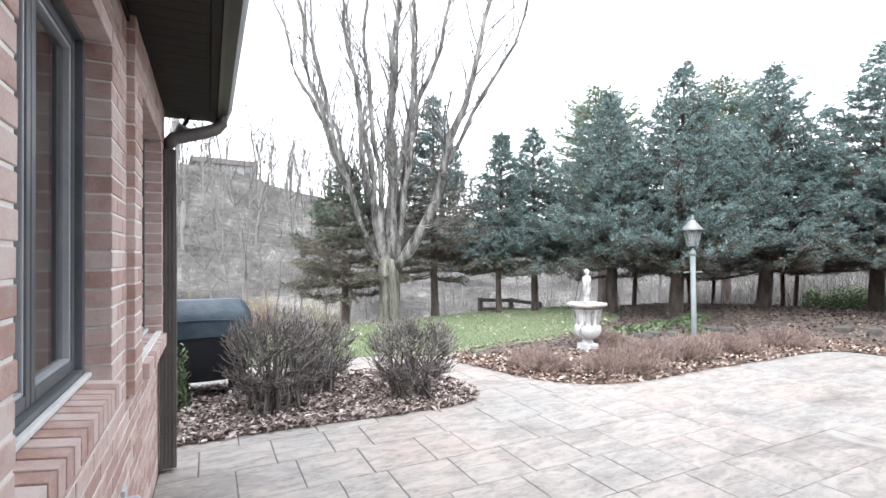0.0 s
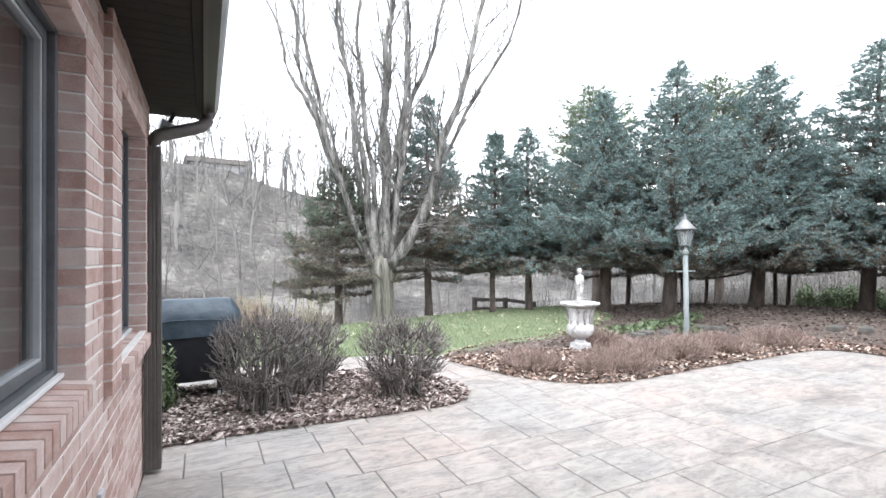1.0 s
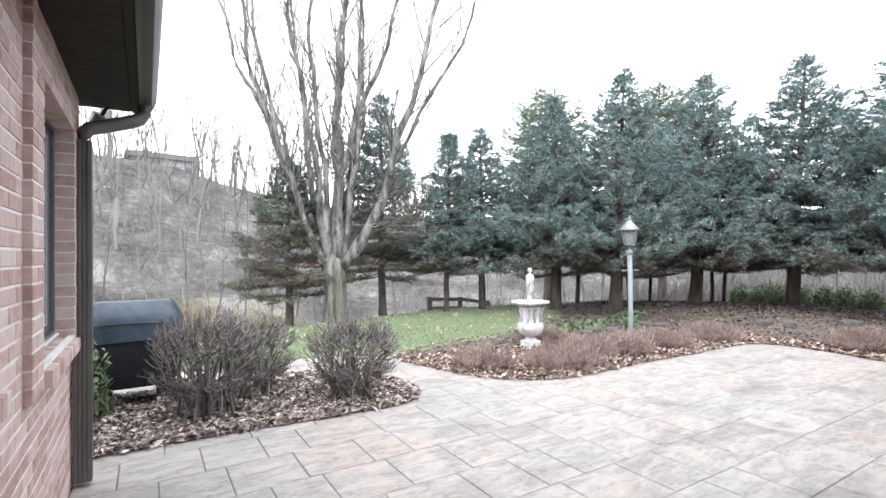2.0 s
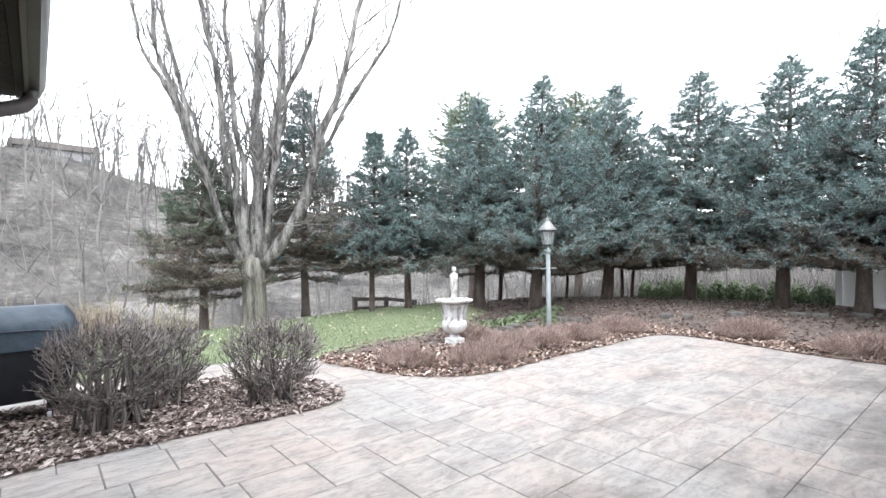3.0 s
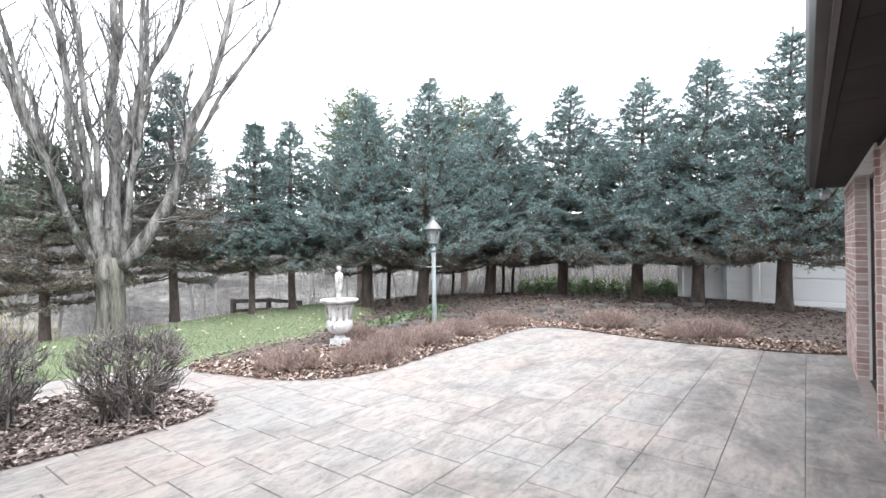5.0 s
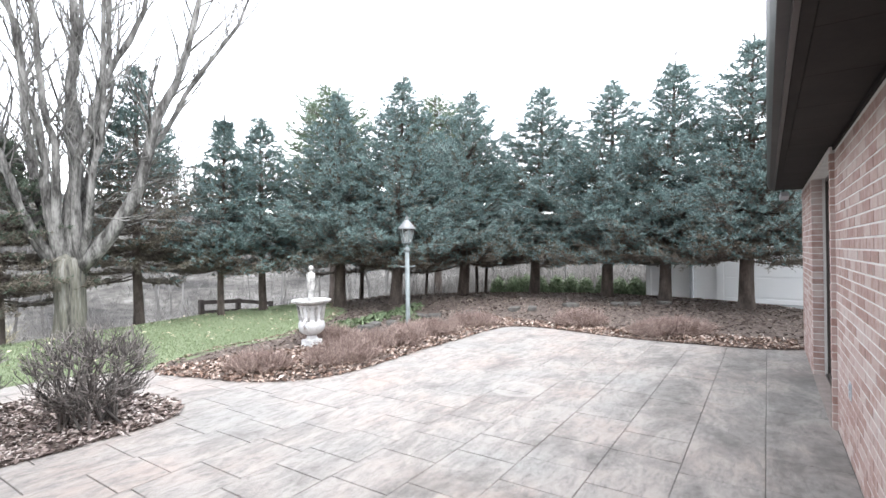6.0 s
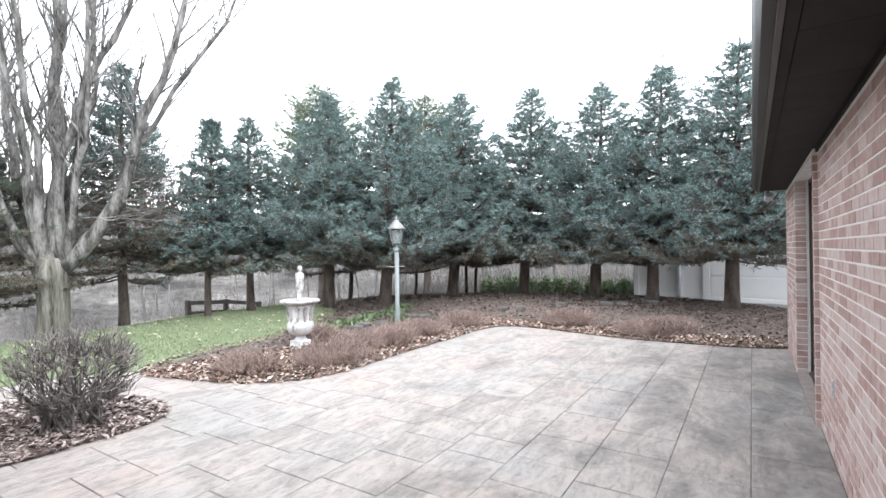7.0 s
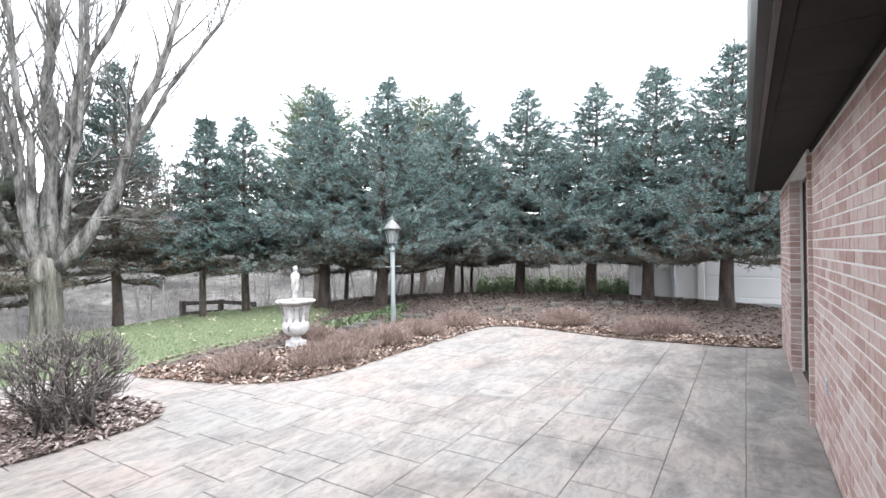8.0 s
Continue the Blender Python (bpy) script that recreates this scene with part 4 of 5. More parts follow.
def maple(at):
    """A many-stemmed bare tree: a stout trunk that forks at one height into a fan of long wavy limbs."""
    rng = random.Random(21)
    root = thing("bare_tree", "large leafless grey-barked tree with many steep limbs", "tree", at=pose(*at))
    prof = [(-0.25, 0.31), (0.0, 0.265), (0.2, 0.235), (0.6, 0.225), (0.95, 0.23), (1.2, 0.24), (1.36, 0.215), (1.52, 0.11)]
    part("trunk", Shape().sweep([(0.02 * math.sin(3 * z), 0, z) for z, _ in prof], [[(r * (1 + 0.06 * math.sin(5 * t + 5 * z)) * math.cos(t), r * (1 + 0.06 * math.sin(5 * t + 5 * z)) * math.sin(t)) for t in [2 * math.pi * k / 20 for k in range(20)]] for z, r in prof]), TRUNK_BARK, root, smooth=True)
    across, away = Vector((0.82, -0.57, 0)), Vector((0.57, 0.82, 0))
    # reach at mid height, reach high up, depth, radius at the fork
    limbs = [(-1.0, -2.5, 1.3, 0.09), (-0.87, -1.62, -0.5, 0.085), (-0.56, -1.0, 0.6, 0.085), (-0.30, -0.66, -0.5, 0.085), (0.04, 0.12, 0.2, 0.14), (-0.16, -0.24, -0.6, 0.075), (0.24, 1.15, -0.3, 0.085), (0.30, 0.40, 0.7, 0.085), (1.25, 2.0, -0.2, 0.115), (1.05, 2.55, 0.5, 0.07), (-1.15, -1.95, 1.0, 0.07), (0.55, 0.75, -0.8, 0.06), (-0.7, -1.3, -0.9, 0.055), (-0.05, 0.0, 0.9, 0.07), (0.45, 0.6, 0.2, 0.06)]
    for mid, far, dep, r in limbs:
        pts, rad = [], []
        for i in range(25):
            t = i / 24
            z = 1.22 + 7.3 * t
            u = (z - 1.22) / 2.1
            a = mid * (1 - (1 - min(u, 1.0)) ** 1.7) + (far - mid) * max(0.0, z - 3.1) / 2.7 if abs(mid) > 0.5 else mid * min(u, 1.0) + (far - mid) * max(0.0, z - 3.1) / 2.7
            if z > 6.0:
                a -= (far - mid) * (z - 6.0) / 2.7 * 0.35
            grip = min(1.0, t * 4)
            wob = (0.06 * math.sin(9 * t + mid * 7) + 0.035 * math.sin(23 * t + far * 17)) * grip
            jag = rng.uniform(-0.028, 0.028) * grip
            start = 0.13 * max(-1.0, min(1.0, mid * 2.2)) * (1 - min(u, 1.0))
            pts.append(across * (a + start + wob + jag) + away * (dep * (1 - (1 - min(1.0, t * 1.6)) ** 1.6) + 0.05 * math.cos(11 * t + dep * 5) * grip) + Vector((0, 0, z)))
            rad.append(max(0.012, r * (1.28 - 0.28 * min(1.0, t * 5)) * (1 - 0.84 * t) * (1 + 0.07 * math.sin(i * 2.3 + mid * 9))))
        limb = part("limb", Shape().sweep(pts, [circle(q, 10) for q in rad]), BARK_GREY, root, smooth=True)
        segs = []
        for i in range(5, 25):
            for _ in range(1 if i % 2 or r < 0.07 else 2):
                out = (pts[i] - Vector((0, 0, pts[i].z))) * 0.12 + Vector((rng.uniform(-0.7, 0.7), rng.uniform(-0.7, 0.7), rng.uniform(0.7, 1.9)))
                grow(rng, segs, pts[i] - Vector((0, 0, 0.04)), out, rng.uniform(0.5, 1.5), rad[i] * 0.27 + 0.004, 2 if i % 3 else 1, 1, 0.55, 0.3, 5, 0.4, 0.7)
        part("branch_work", segments_mesh("branch_work", segs, 5), BARK_GREY, limb, kind="stuff")
    low = []
    for k in range(26):
        sgn = 1 if k % 3 else -1
        p = across * (sgn * rng.uniform(0.35, 1.2)) + away * rng.uniform(-0.4, 0.3) + Vector((0, 0, rng.uniform(1.75, 3.2)))
        grow(rng, low, p, across * sgn * rng.uniform(0.5, 1.2) + away * rng.uniform(-0.6, 0.6) + Vector((0, 0, rng.uniform(-0.1, 0.7))), rng.uniform(0.6, 1.3), 0.012, 2, 1, 0.6, 0.2, 5, 0.4, 0.7)
    part("low_twig_work", segments_mesh("low_twig_work", low, 4), BARK_GREY, root, kind="stuff")


maple((3.80, 10.5, -0.02))

bare_shrub((0.88, 5.44, 0.02), 0.51, 0.98, 40, 3, "large clipped leafless shrub with dense grey twigs")
bare_shrub((1.40, 5.90, 0.02), 0.42, 0.84, 28, 4, "clipped leafless shrub with dense grey twigs")
bare_shrub((2.20, 5.22, 0.02), 0.49, 0.85, 34, 5, "rounded clipped leafless shrub standing alone in mulch")
MOUNDS = [(4.10, 5.60, 0.42, 0.34, 0.26), (4.95, 5.05, 0.50, 0.38, 0.30), (5.75, 5.35, 0.5, 0.4, 0.28), (6.35, 5.15, 0.48, 0.36, 0.28), (5.9, 6.3, 0.5, 0.4, 0.26), (7.15, 5.35, 0.6, 0.42, 0.26), (8.35, 5.05, 0.5, 0.4, 0.30), (9.35, 3.35, 0.5, 0.5, 0.30), (9.15, 1.75, 0.45, 0.75, 0.28)]
for i, (x, y, rx, ry, h) in enumerate(MOUNDS):
    mound((x, y, float(ground(x, y)) + 0.02), rx, ry, h, i + 3, "low cut-back shrub of fine reddish-brown twigs in leaf litter")


def leafy(name, at, r, h, seed, count, label, group="", flat=0.9):
    """A small evergreen: short stems and many small leaves in an uneven dome."""
    rng = np.random.default_rng(seed)
    root = thing(name, label, "bush", group, at=pose(*at))
    d = unit(rng.normal(size=(count, 3)))
    d[:, 2] = np.abs(d[:, 2])
    rr = rng.uniform(0.55, 1.0, (count, 1)) * (1 + 0.12 * np.sin(7 * np.arctan2(d[:, 1:2], d[:, 0:1]) + seed))
    pts = d * rr * np.array([[r, r, h]])
    part("foliage", flakes_mesh("foliage", rng, pts, 0.026 if r < 0.295 else 0.042, 1.6), BOX_LEAF, root, kind="stuff")
    segs = np.concatenate([np.zeros((60, 3)), pts[:60], np.full((60, 1), 0.006), np.full((60, 1), 0.003)], 1)
    part("stem_work", segments_mesh("stem_work", segs, 3), TWIG_BROWN, root, kind="stuff")


leafy("evergreen_bush", (-0.12, 5.9, 0.02), 0.26, 0.72, 2, 2500, "small dark evergreen bush at the house corner")
leafy("green_perennial", (7.95, 6.25, 0.03), 0.22, 0.18, 8, 420, "low bright green plant at the foot of the lamp post")
for k in range(9):
    leafy("ground_ivy", (6.4 + 0.42 * k, 6.9 + 0.10 * (k % 3) + 0.06 * k, float(ground(6.4 + 0.42 * k, 6.9)) + 0.02), 0.30, 0.06, 40 + k, 170, "patch of low green ground cover in leaf litter", "ground cover patches")
for k in range(20):
    x, y = 16.2 + 0.85 * (k % 2) + 0.12 * math.sin(k), 8.6 - 0.27 * k
    leafy("clipped_boxwood", (x, y, -0.14), 0.29, 0.60 + 0.05 * math.sin(5 * k), 60 + k, 1900, "round clipped green boxwood in a row", "boxwood hedge")

# ---- things in the yard ----
FX, FY = 5.42, 6.18
fountain = thing("urn_fountain", "white cast stone urn with a wide shallow bowl on a foot", "fountain", at=pose(FX, FY, 0.05) @ Matrix.Diagonal((1.0, 1.0, 1.09, 1.0)))
part("foot", Shape().box((-0.11, -0.11, -0.05), (0.11, 0.11, 0.07), 0.01).lathe([(0.10, 0.07), (0.085, 0.09), (0.07, 0.12), (0.075, 0.14)], sides=20), STONE_WHITE, fountain)
part("urn", Shape().lathe([(0.07, 0.13), (0.13, 0.15), (0.175, 0.19), (0.195, 0.25), (0.19, 0.30), (0.165, 0.33), (0.155, 0.36), (0.165, 0.45), (0.19, 0.53), (0.20, 0.55)], sides=40, wave=0.018, lobes=10), STONE_WHITE, fountain, smooth=True)
for k in range(10):
    a = 2 * math.pi * k / 10
    c, s = math.cos(a), math.sin(a)
    part("acanthus_leaf", Shape().sweep([(c * r, s * r, z) for r, z in ((0.165, 0.33), (0.172, 0.42), (0.195, 0.51), (0.215, 0.545), (0.21, 0.555))], [circle(q, 6, 0.5) for q in (0.02, 0.034, 0.034, 0.02, 0.006)]), STONE_AGED, fountain, smooth=True)
for a in (0.4, 0.4 + math.pi):
    c, s = math.cos(a), math.sin(a)
    part("scroll_handle", Shape().sweep([(c * r, s * r, z) for r, z in ((0.18, 0.24), (0.225, 0.235), (0.25, 0.27), (0.245, 0.32), (0.215, 0.345), (0.19, 0.33))], circle(0.022, 8)), STONE_WHITE, fountain, smooth=True)
part("bowl", Shape().lathe([(0.17, 0.545), (0.24, 0.565), (0.285, 0.59), (0.292, 0.605), (0.285, 0.62), (0.27, 0.615), (0.22, 0.592), (0.02, 0.585)], sides=48, wave=0.006, lobes=16), STONE_AGED, fountain, smooth=True)
statue = part("garden_statue", Shape().lathe([(0.055, 0.0), (0.06, 0.03), (0.045, 0.045), (0.042, 0.10), (0.05, 0.20), (0.062, 0.27), (0.056, 0.32), (0.066, 0.40), (0.055, 0.435), (0.02, 0.45), (0.022, 0.465), (0.036, 0.49), (0.034, 0.525), (0.015, 0.545)], sides=18, wave=0.05, lobes=3).sweep([(0.055, 0.0, 0.40), (0.085, 0.02, 0.31), (0.05, 0.05, 0.25)], circle(0.018, 7)).sweep([(-0.055, 0.0, 0.40), (-0.085, -0.01, 0.30), (-0.075, 0.01, 0.21)], circle(0.018, 7)), STONE_AGED, smooth=True)
statue.matrix_basis = pose(FX, FY, 0.69, 0, 0, 20)
tagged(statue, "small pale stone statue standing on the fountain bowl", "statue")

LX, LY = 7.69, 6.11
lamp = thing("lamp_post", "grey-green metal lamp post with a glass lantern", "street lamp", at=pose(LX, LY, 0.06))
part("pole", Shape().lathe([(0.05, -0.05), (0.05, 0.02), (0.043, 0.05), (0.041, 1.36)], sides=18), POST_PAINT, lamp, smooth=True)
part("pole_cap", Shape().lathe([(0.041, 1.36), (0.052, 1.365), (0.052, 1.40), (0.04, 1.435), (0.018, 1.455), (0.016, 1.52)], sides=18), POST_PAINT, lamp, smooth=True)
part("ladder_bar", Shape().sweep([(-0.16, 0.05, 1.08), (0.16, -0.05, 1.08)], circle(0.011, 8)), POST_PAINT, lamp)
for sgn in (-1, 1):
    part("bar_knob", Shape().lathe([(0.003, -0.016), (0.016, 0.0), (0.003, 0.016)], (sgn * 0.16, -sgn * 0.05, 1.08), 10), POST_PAINT, lamp, smooth=True)
lantern = part("lantern_base", Shape().lathe([(0.03, 1.505), (0.085, 1.52), (0.085, 1.535), (0.03, 1.54)], sides=6), POST_PAINT, lamp)
for k in range(6):
    a, b = math.pi / 3 * k, math.pi / 3 * (k + 1)
    part("lantern_bar", Shape().sweep([(0.083 * math.cos(a), 0.083 * math.sin(a), 1.53), (0.135 * math.cos(a), 0.135 * math.sin(a), 1.79)], rect(0.014, 0.014)), POST_PAINT, lamp)
    v = [(0.08 * math.cos(t), 0.08 * math.sin(t), 1.54) for t in (a, b)] + [(0.13 * math.cos(t), 0.13 * math.sin(t), 1.785) for t in (b, a)]
    pane = part("lantern_pane", Shape().add(v + [(0.975 * x, 0.975 * y, z) for x, y, z in v], [(0, 1, 2, 3), (7, 6, 5, 4), (0, 4, 5, 1), (1, 5, 6, 2), (2, 6, 7, 3), (3, 7, 4, 0)]), FROST, lamp)
    pane.visible_shadow = False
part("lantern_roof", Shape().lathe([(0.175, 1.785), (0.175, 1.80), (0.13, 1.845), (0.085, 1.90), (0.045, 1.945), (0.035, 1.96)], sides=24), LAMP_ROOF, lamp, smooth=True)
part("finial", Shape().lathe([(0.02, 1.955), (0.03, 1.975), (0.014, 1.99), (0.022, 2.01), (0.008, 2.035), (0.002, 2.065)], sides=14), LAMP_ROOF, lamp, smooth=True)
part("candle_bulb", Shape().lathe([(0.016, 1.54), (0.016, 1.64), (0.026, 1.67), (0.02, 1.71), (0.004, 1.735)], sides=12), CLADDING_WHITE, lamp, smooth=True)

# covered grill
grill = thing("covered_grill", "barbecue grill under a blue and black vinyl cover", "grill", at=pose(0.30, 6.32, 0.0, 0, 0, -8))


def draped(w, d, rows, seed):
    """A cloth cover: rounded rectangles stacked with hanging folds."""
    s, n = Shape(), 40
    v = []
    for z, kx, ky, fold in rows:
        for j in range(n):
            t = 2 * math.pi * j / n
            c, q = math.cos(t), math.sin(t)
            e = 0.32
            px, py = math.copysign(abs(c) ** e, c), math.copysign(abs(q) ** e, q)
            k = 1 + fold * math.sin(7 * t + seed + z * 3) + fold * 0.6 * math.sin(13 * t + 2 * seed)
            v.append((px * w / 2 * kx * k, py * d / 2 * ky * k, z + fold * 0.3 * math.sin(5 * t + seed)))
    f = [(i * n + j, i * n + (j + 1) % n, (i + 1) * n + (j + 1) % n, (i + 1) * n + j) for i in range(len(rows) - 1) for j in range(n)]
    f += [[(len(rows) - 1) * n + j for j in range(n)]]
    return s.add(v, f)


part("lower_cover", draped(0.86, 0.52, [(0.20, 0.80, 0.95, 0.03), (0.26, 0.90, 1.0, 0.026), (0.38, 0.98, 1.0, 0.02), (0.55, 1.0, 1.0, 0.016), (0.70, 0.97, 1.0, 0.008), (0.80, 0.9, 0.9, 0.0)], 1.0), COVER_BLACK, grill, smooth=True)
top = part("upper_cover", draped(0.86, 0.55, [(0.64, 1.0, 1.02, 0.045), (0.70, 1.0, 1.0, 0.03), (0.78, 0.985, 0.99, 0.018), (0.84, 0.96, 0.96, 0.012), (0.905, 0.90, 0.84, 0.010), (0.965, 0.83, 0.64, 0.008), (0.995, 0.79, 0.5, 0.006), (1.012, 0.74, 0.40, 0.005), (1.015, 0.3, 0.2, 0.003)], 2.0), COVER_BLUE, grill, "faded blue vinyl top of the cover", smooth=True)
part("seam", Shape().sweep([(-0.36, -0.272, 0.80), (-0.15, -0.274, 0.82), (0.15, -0.274, 0.82), (0.36, -0.272, 0.80)], circle(0.006, 6)), COVER_BLUE, top)
for x, y in ((-0.24, -0.18), (0.24, -0.18), (-0.24, 0.18), (0.24, 0.18)):
    part("leg", Shape().box((x - 0.022, y - 0.022, 0.0), (x + 0.022, y + 0.022, 0.24), 0.004), BLACK, grill)
part("caster", Shape().sweep([(0.225, -0.19, 0.045), (0.255, -0.19, 0.045)], circle(0.04, 14)), PLASTIC, grill)

# split-rail fence on the slope
fence = thing("rail_fence", "dark brown wooden rail fence on the slope", "fence")
POSTS = [(9.1, 15.7), (10.55, 15.9), (12.4, 16.6)]
tops = []
for i, (x, y) in enumerate(POSTS):
    z = float(ground(x, y)) - 0.1
    t = (-0.06, -0.16, -0.46)[i]
    tops.append(t)
    part("fence_post", Shape().box((x - 0.07, y - 0.07, z - 0.3), (x + 0.07, y + 0.07, t), 0.01), FENCE_WOOD, fence)
for (a, b), (c, d), t0, t1 in zip(POSTS, POSTS[1:], tops, tops[1:]):
    for drop in (0.09, 0.42, 0.75):
        part("fence_rail", Shape().sweep([(a, b - 0.08, t0 - drop), (c, d - 0.08, t1 - drop)], rect(0.04, 0.13)), FENCE_WOOD, fence)

# neighbour's garage and drive
garage = thing("neighbour_garage", "white-sided garage beyond the spruces", "garage", at=pose(15.35, 2.6, -0.42, 0, 0, -12))
lap = Shape()
for k in range(18):
    z = 0.05 + 0.152 * k
    lap.add([(0, -6, z), (0, 0.75, z), (-0.028, 0.75, z), (-0.028, -6, z), (0, -6, z + 0.152), (0, 0.75, z + 0.152)], [(3, 2, 1, 0), (2, 3, 4, 5)])
    lap.add([(0, 0.75, z), (4.4, 0.75, z), (4.4, 0.778, z), (0, 0.778, z), (0, 0.75, z + 0.152), (4.4, 0.75, z + 0.152)], [(0, 1, 2, 3), (3, 2, 5, 4)])
part("siding", lap, SIDING, garage)
part("wall", Shape().box((0.01, -6, -0.3), (4.4, 0.74, 2.81)), SIDING, garage)
part("corner_board", Shape().box((-0.045, 0.66, 0.0), (0.09, 0.80, 2.8)), SIDING, garage)
part("garage_roof", Shape().add([(-0.3, 1.0, 2.78), (-0.3, -6.4, 2.78), (4.7, -6.4, 2.78), (4.7, 1.0, 2.78), (-0.3, -2.6, 4.3), (4.7, -2.6, 4.3)], [(0, 1, 2, 3), (0, 3, 5, 4), (1, 4, 5, 2), (0, 4, 1), (3, 2, 5)]), SHINGLE, garage)
part("rain_pipe", Shape().box((-0.10, -0.50, 0.0), (-0.02, -0.41, 2.78), 0.01), PLASTIC, garage, "grey rain pipe on the white siding")
gdoor = part("garage_door", Shape().box((-0.05, -5.8, 0.02), (0.005, -1.25, 2.1)), SIDING, garage)
for k in range(4):
    part("door_panel", Shape().box((-0.065, -5.76, 0.05 + 0.52 * k), (-0.048, -1.29, 0.53 + 0.52 * k), 0.008), SIDING, gdoor)
part("side_frame", Shape().box((-0.075, -1.24, 0.02), (0.0, -1.08, 2.2), 0.005), SIDING, garage)
drive = patch("drive", [(10.6, -5), (15.6, -5), (15.4, 1.3), (13.7, 1.2), (12.4, -0.1), (11.2, -1.3)], 0.5, -0.02, ASPHALT)
tagged(drive, "grey asphalt drive before the garage", "drive", kind="structure")

hill_house = thing("hill_house", "pale house among bare trees on the ridge", "house", at=pose(2.8, 101.0, float(ground(2.8, 101.0)) - 3.1, 0, 0, 8) @ Matrix.Scale(0.85, 4))
part("wall", Shape().box((-6, -4, 0), (6, 4, 4.2)), GREY_WALL, hill_house)
part("roof", Shape().add([(-6.6, -4.6, 4.2), (6.6, -4.6, 4.2), (6.6, 4.6, 4.2), (-6.6, 4.6, 4.2), (-6.6, 0, 6.2), (6.6, 0, 6.2)], [(3, 2, 1, 0), (0, 1, 5, 4), (2, 3, 4, 5), (0, 4, 3), (1, 2, 5)]), SHINGLE, hill_house)
for x in (-4, -1.2, 1.6, 4.3):
    part("window", Shape().box((x - 0.6, -4.06, 1.4), (x + 0.6, -3.99, 2.9)), ALUMINIUM, hill_house)

# ---- woods on the far hillside and brush in the valley ----


def woods(name, count, r0, r1, az0, az1, h0, h1, seed, mat, label, thick, depth, kids, sink=0.1):
    rng = random.Random(seed)
    segs = []
    for _ in range(count):
        r, az = rng.uniform(r0, r1), radians(rng.uniform(az0, az1))
        x, y = EYE_X + r * math.sin(az), EYE_Y + r * math.cos(az)
        h = rng.uniform(h0, h1)
        z = float(ground(x, y)) - sink
        q, d = Vector((x, y, z)), Vector((rng.uniform(-0.12, 0.12), rng.uniform(-0.12, 0.12), 1))
        w = thick * h
        for i in range(5):
            q2 = q + d.normalized() * h / 5
            segs.append((*q, *q2, w * (1 - 0.17 * i), w * (1 - 0.17 * (i + 1))))
            if i >= 1:
                for _ in range(kids):
                    side = Vector((rng.uniform(-1, 1), rng.uniform(-1, 1), rng.uniform(0.3, 1.3)))
                    grow(rng, segs, q2, side, h * rng.uniform(0.15, 0.32), w * 0.35, depth, 1, 0.6, 0.3, 3, 0.4, 0.8)
            d += Vector((rng.uniform(-0.15, 0.15), rng.uniform(-0.15, 0.15), 0))
            q = q2
    ob = part(name, segments_mesh(name, segs, 3), mat)
    tagged(ob, label, "woods", kind="stuff")


woods("bare_woods", 330, 60, 125, -14, 36, 7, 15, 50, FAR_WOOD, "leafless grey woods on the far hillside", 0.012, 1, 3)
woods("bare_woods", 46, 30, 60, -12, 30, 6, 11, 51, FAR_WOOD, "leafless grey trees in the valley", 0.010, 2, 3)
woods("bare_woods", 90, 20, 60, 34, 84, 5, 9, 55, FAR_WOOD, "leafless grey trees behind the spruces", 0.010, 1, 3)
def thicket(name, count, r0, r1, az0, az1, h0, h1, seed, mat, label, width, per=14, sway=0.35):
    """Undergrowth too fine to count: sprays of thin blades on the slope."""
    rng = np.random.default_rng(seed)
    r, az = rng.uniform(r0, r1, count), np.radians(rng.uniform(az0, az1, count))
    x, y = EYE_X + r * np.sin(az), EYE_Y + r * np.cos(az)
    foot = np.stack([x, y, ground(x, y) - 0.15], 1)[:, None] + rng.normal(0, 0.25, (count, per, 3)) * np.array([1, 1, 0.2])
    h = rng.uniform(h0, h1, (count, 1)) * rng.uniform(0.5, 1.0, (count, per))
    tip = foot + np.stack([rng.normal(0, sway, (count, per)) * h, rng.normal(0, sway, (count, per)) * h, h], 2)
    a = rng.random((count, per)) * 6.283
    side = np.stack([np.cos(a), np.sin(a), 0 * a], 2) * width
    v = np.stack([foot - side, foot + side, tip], 2).reshape(-1, 3)
    tagged(part(name, fast_mesh(name, v, np.arange(len(v)).reshape(-1, 3)), mat), label, "brush", kind="stuff")


thicket("brush", 3600, 36, 112, -16, 52, 0.6, 2.2, 70, FAR_WOOD, "grey undergrowth on the far hillside", 0.013, 12, 0.6)
thicket("brush", 1500, 19, 38, -16, 62, 0.5, 1.6, 71, BRUSH, "grey leafless undergrowth below the lawn", 0.007, 14, 0.75)
thicket("brush", 1500, 18, 60, 50, 88, 0.6, 2.0, 74, BRUSH, "grey undergrowth behind the spruces", 0.012)
thicket("brush", 900, 20, 34, -10, 13, 0.9, 2.1, 72, YELLOW_BRUSH, "yellowing brush in the valley", 0.013, 18, 0.6)
thicket("brush", 380, 26, 40, -12, 6, 1.4, 3.0, 73, RUST_BRUSH, "rusty brown brush in the valley", 0.022)
woods("brush", 300, 17.5, 42, -14, 62, 0.8, 2.4, 52, BRUSH, "grey leafless brush on the slope below the lawn", 0.007, 0, 2)
woods("brush", 120, 24, 40, -6, 14, 1.2, 2.6, 53, YELLOW_BRUSH, "yellowing brush in the valley", 0.014, 0, 3)
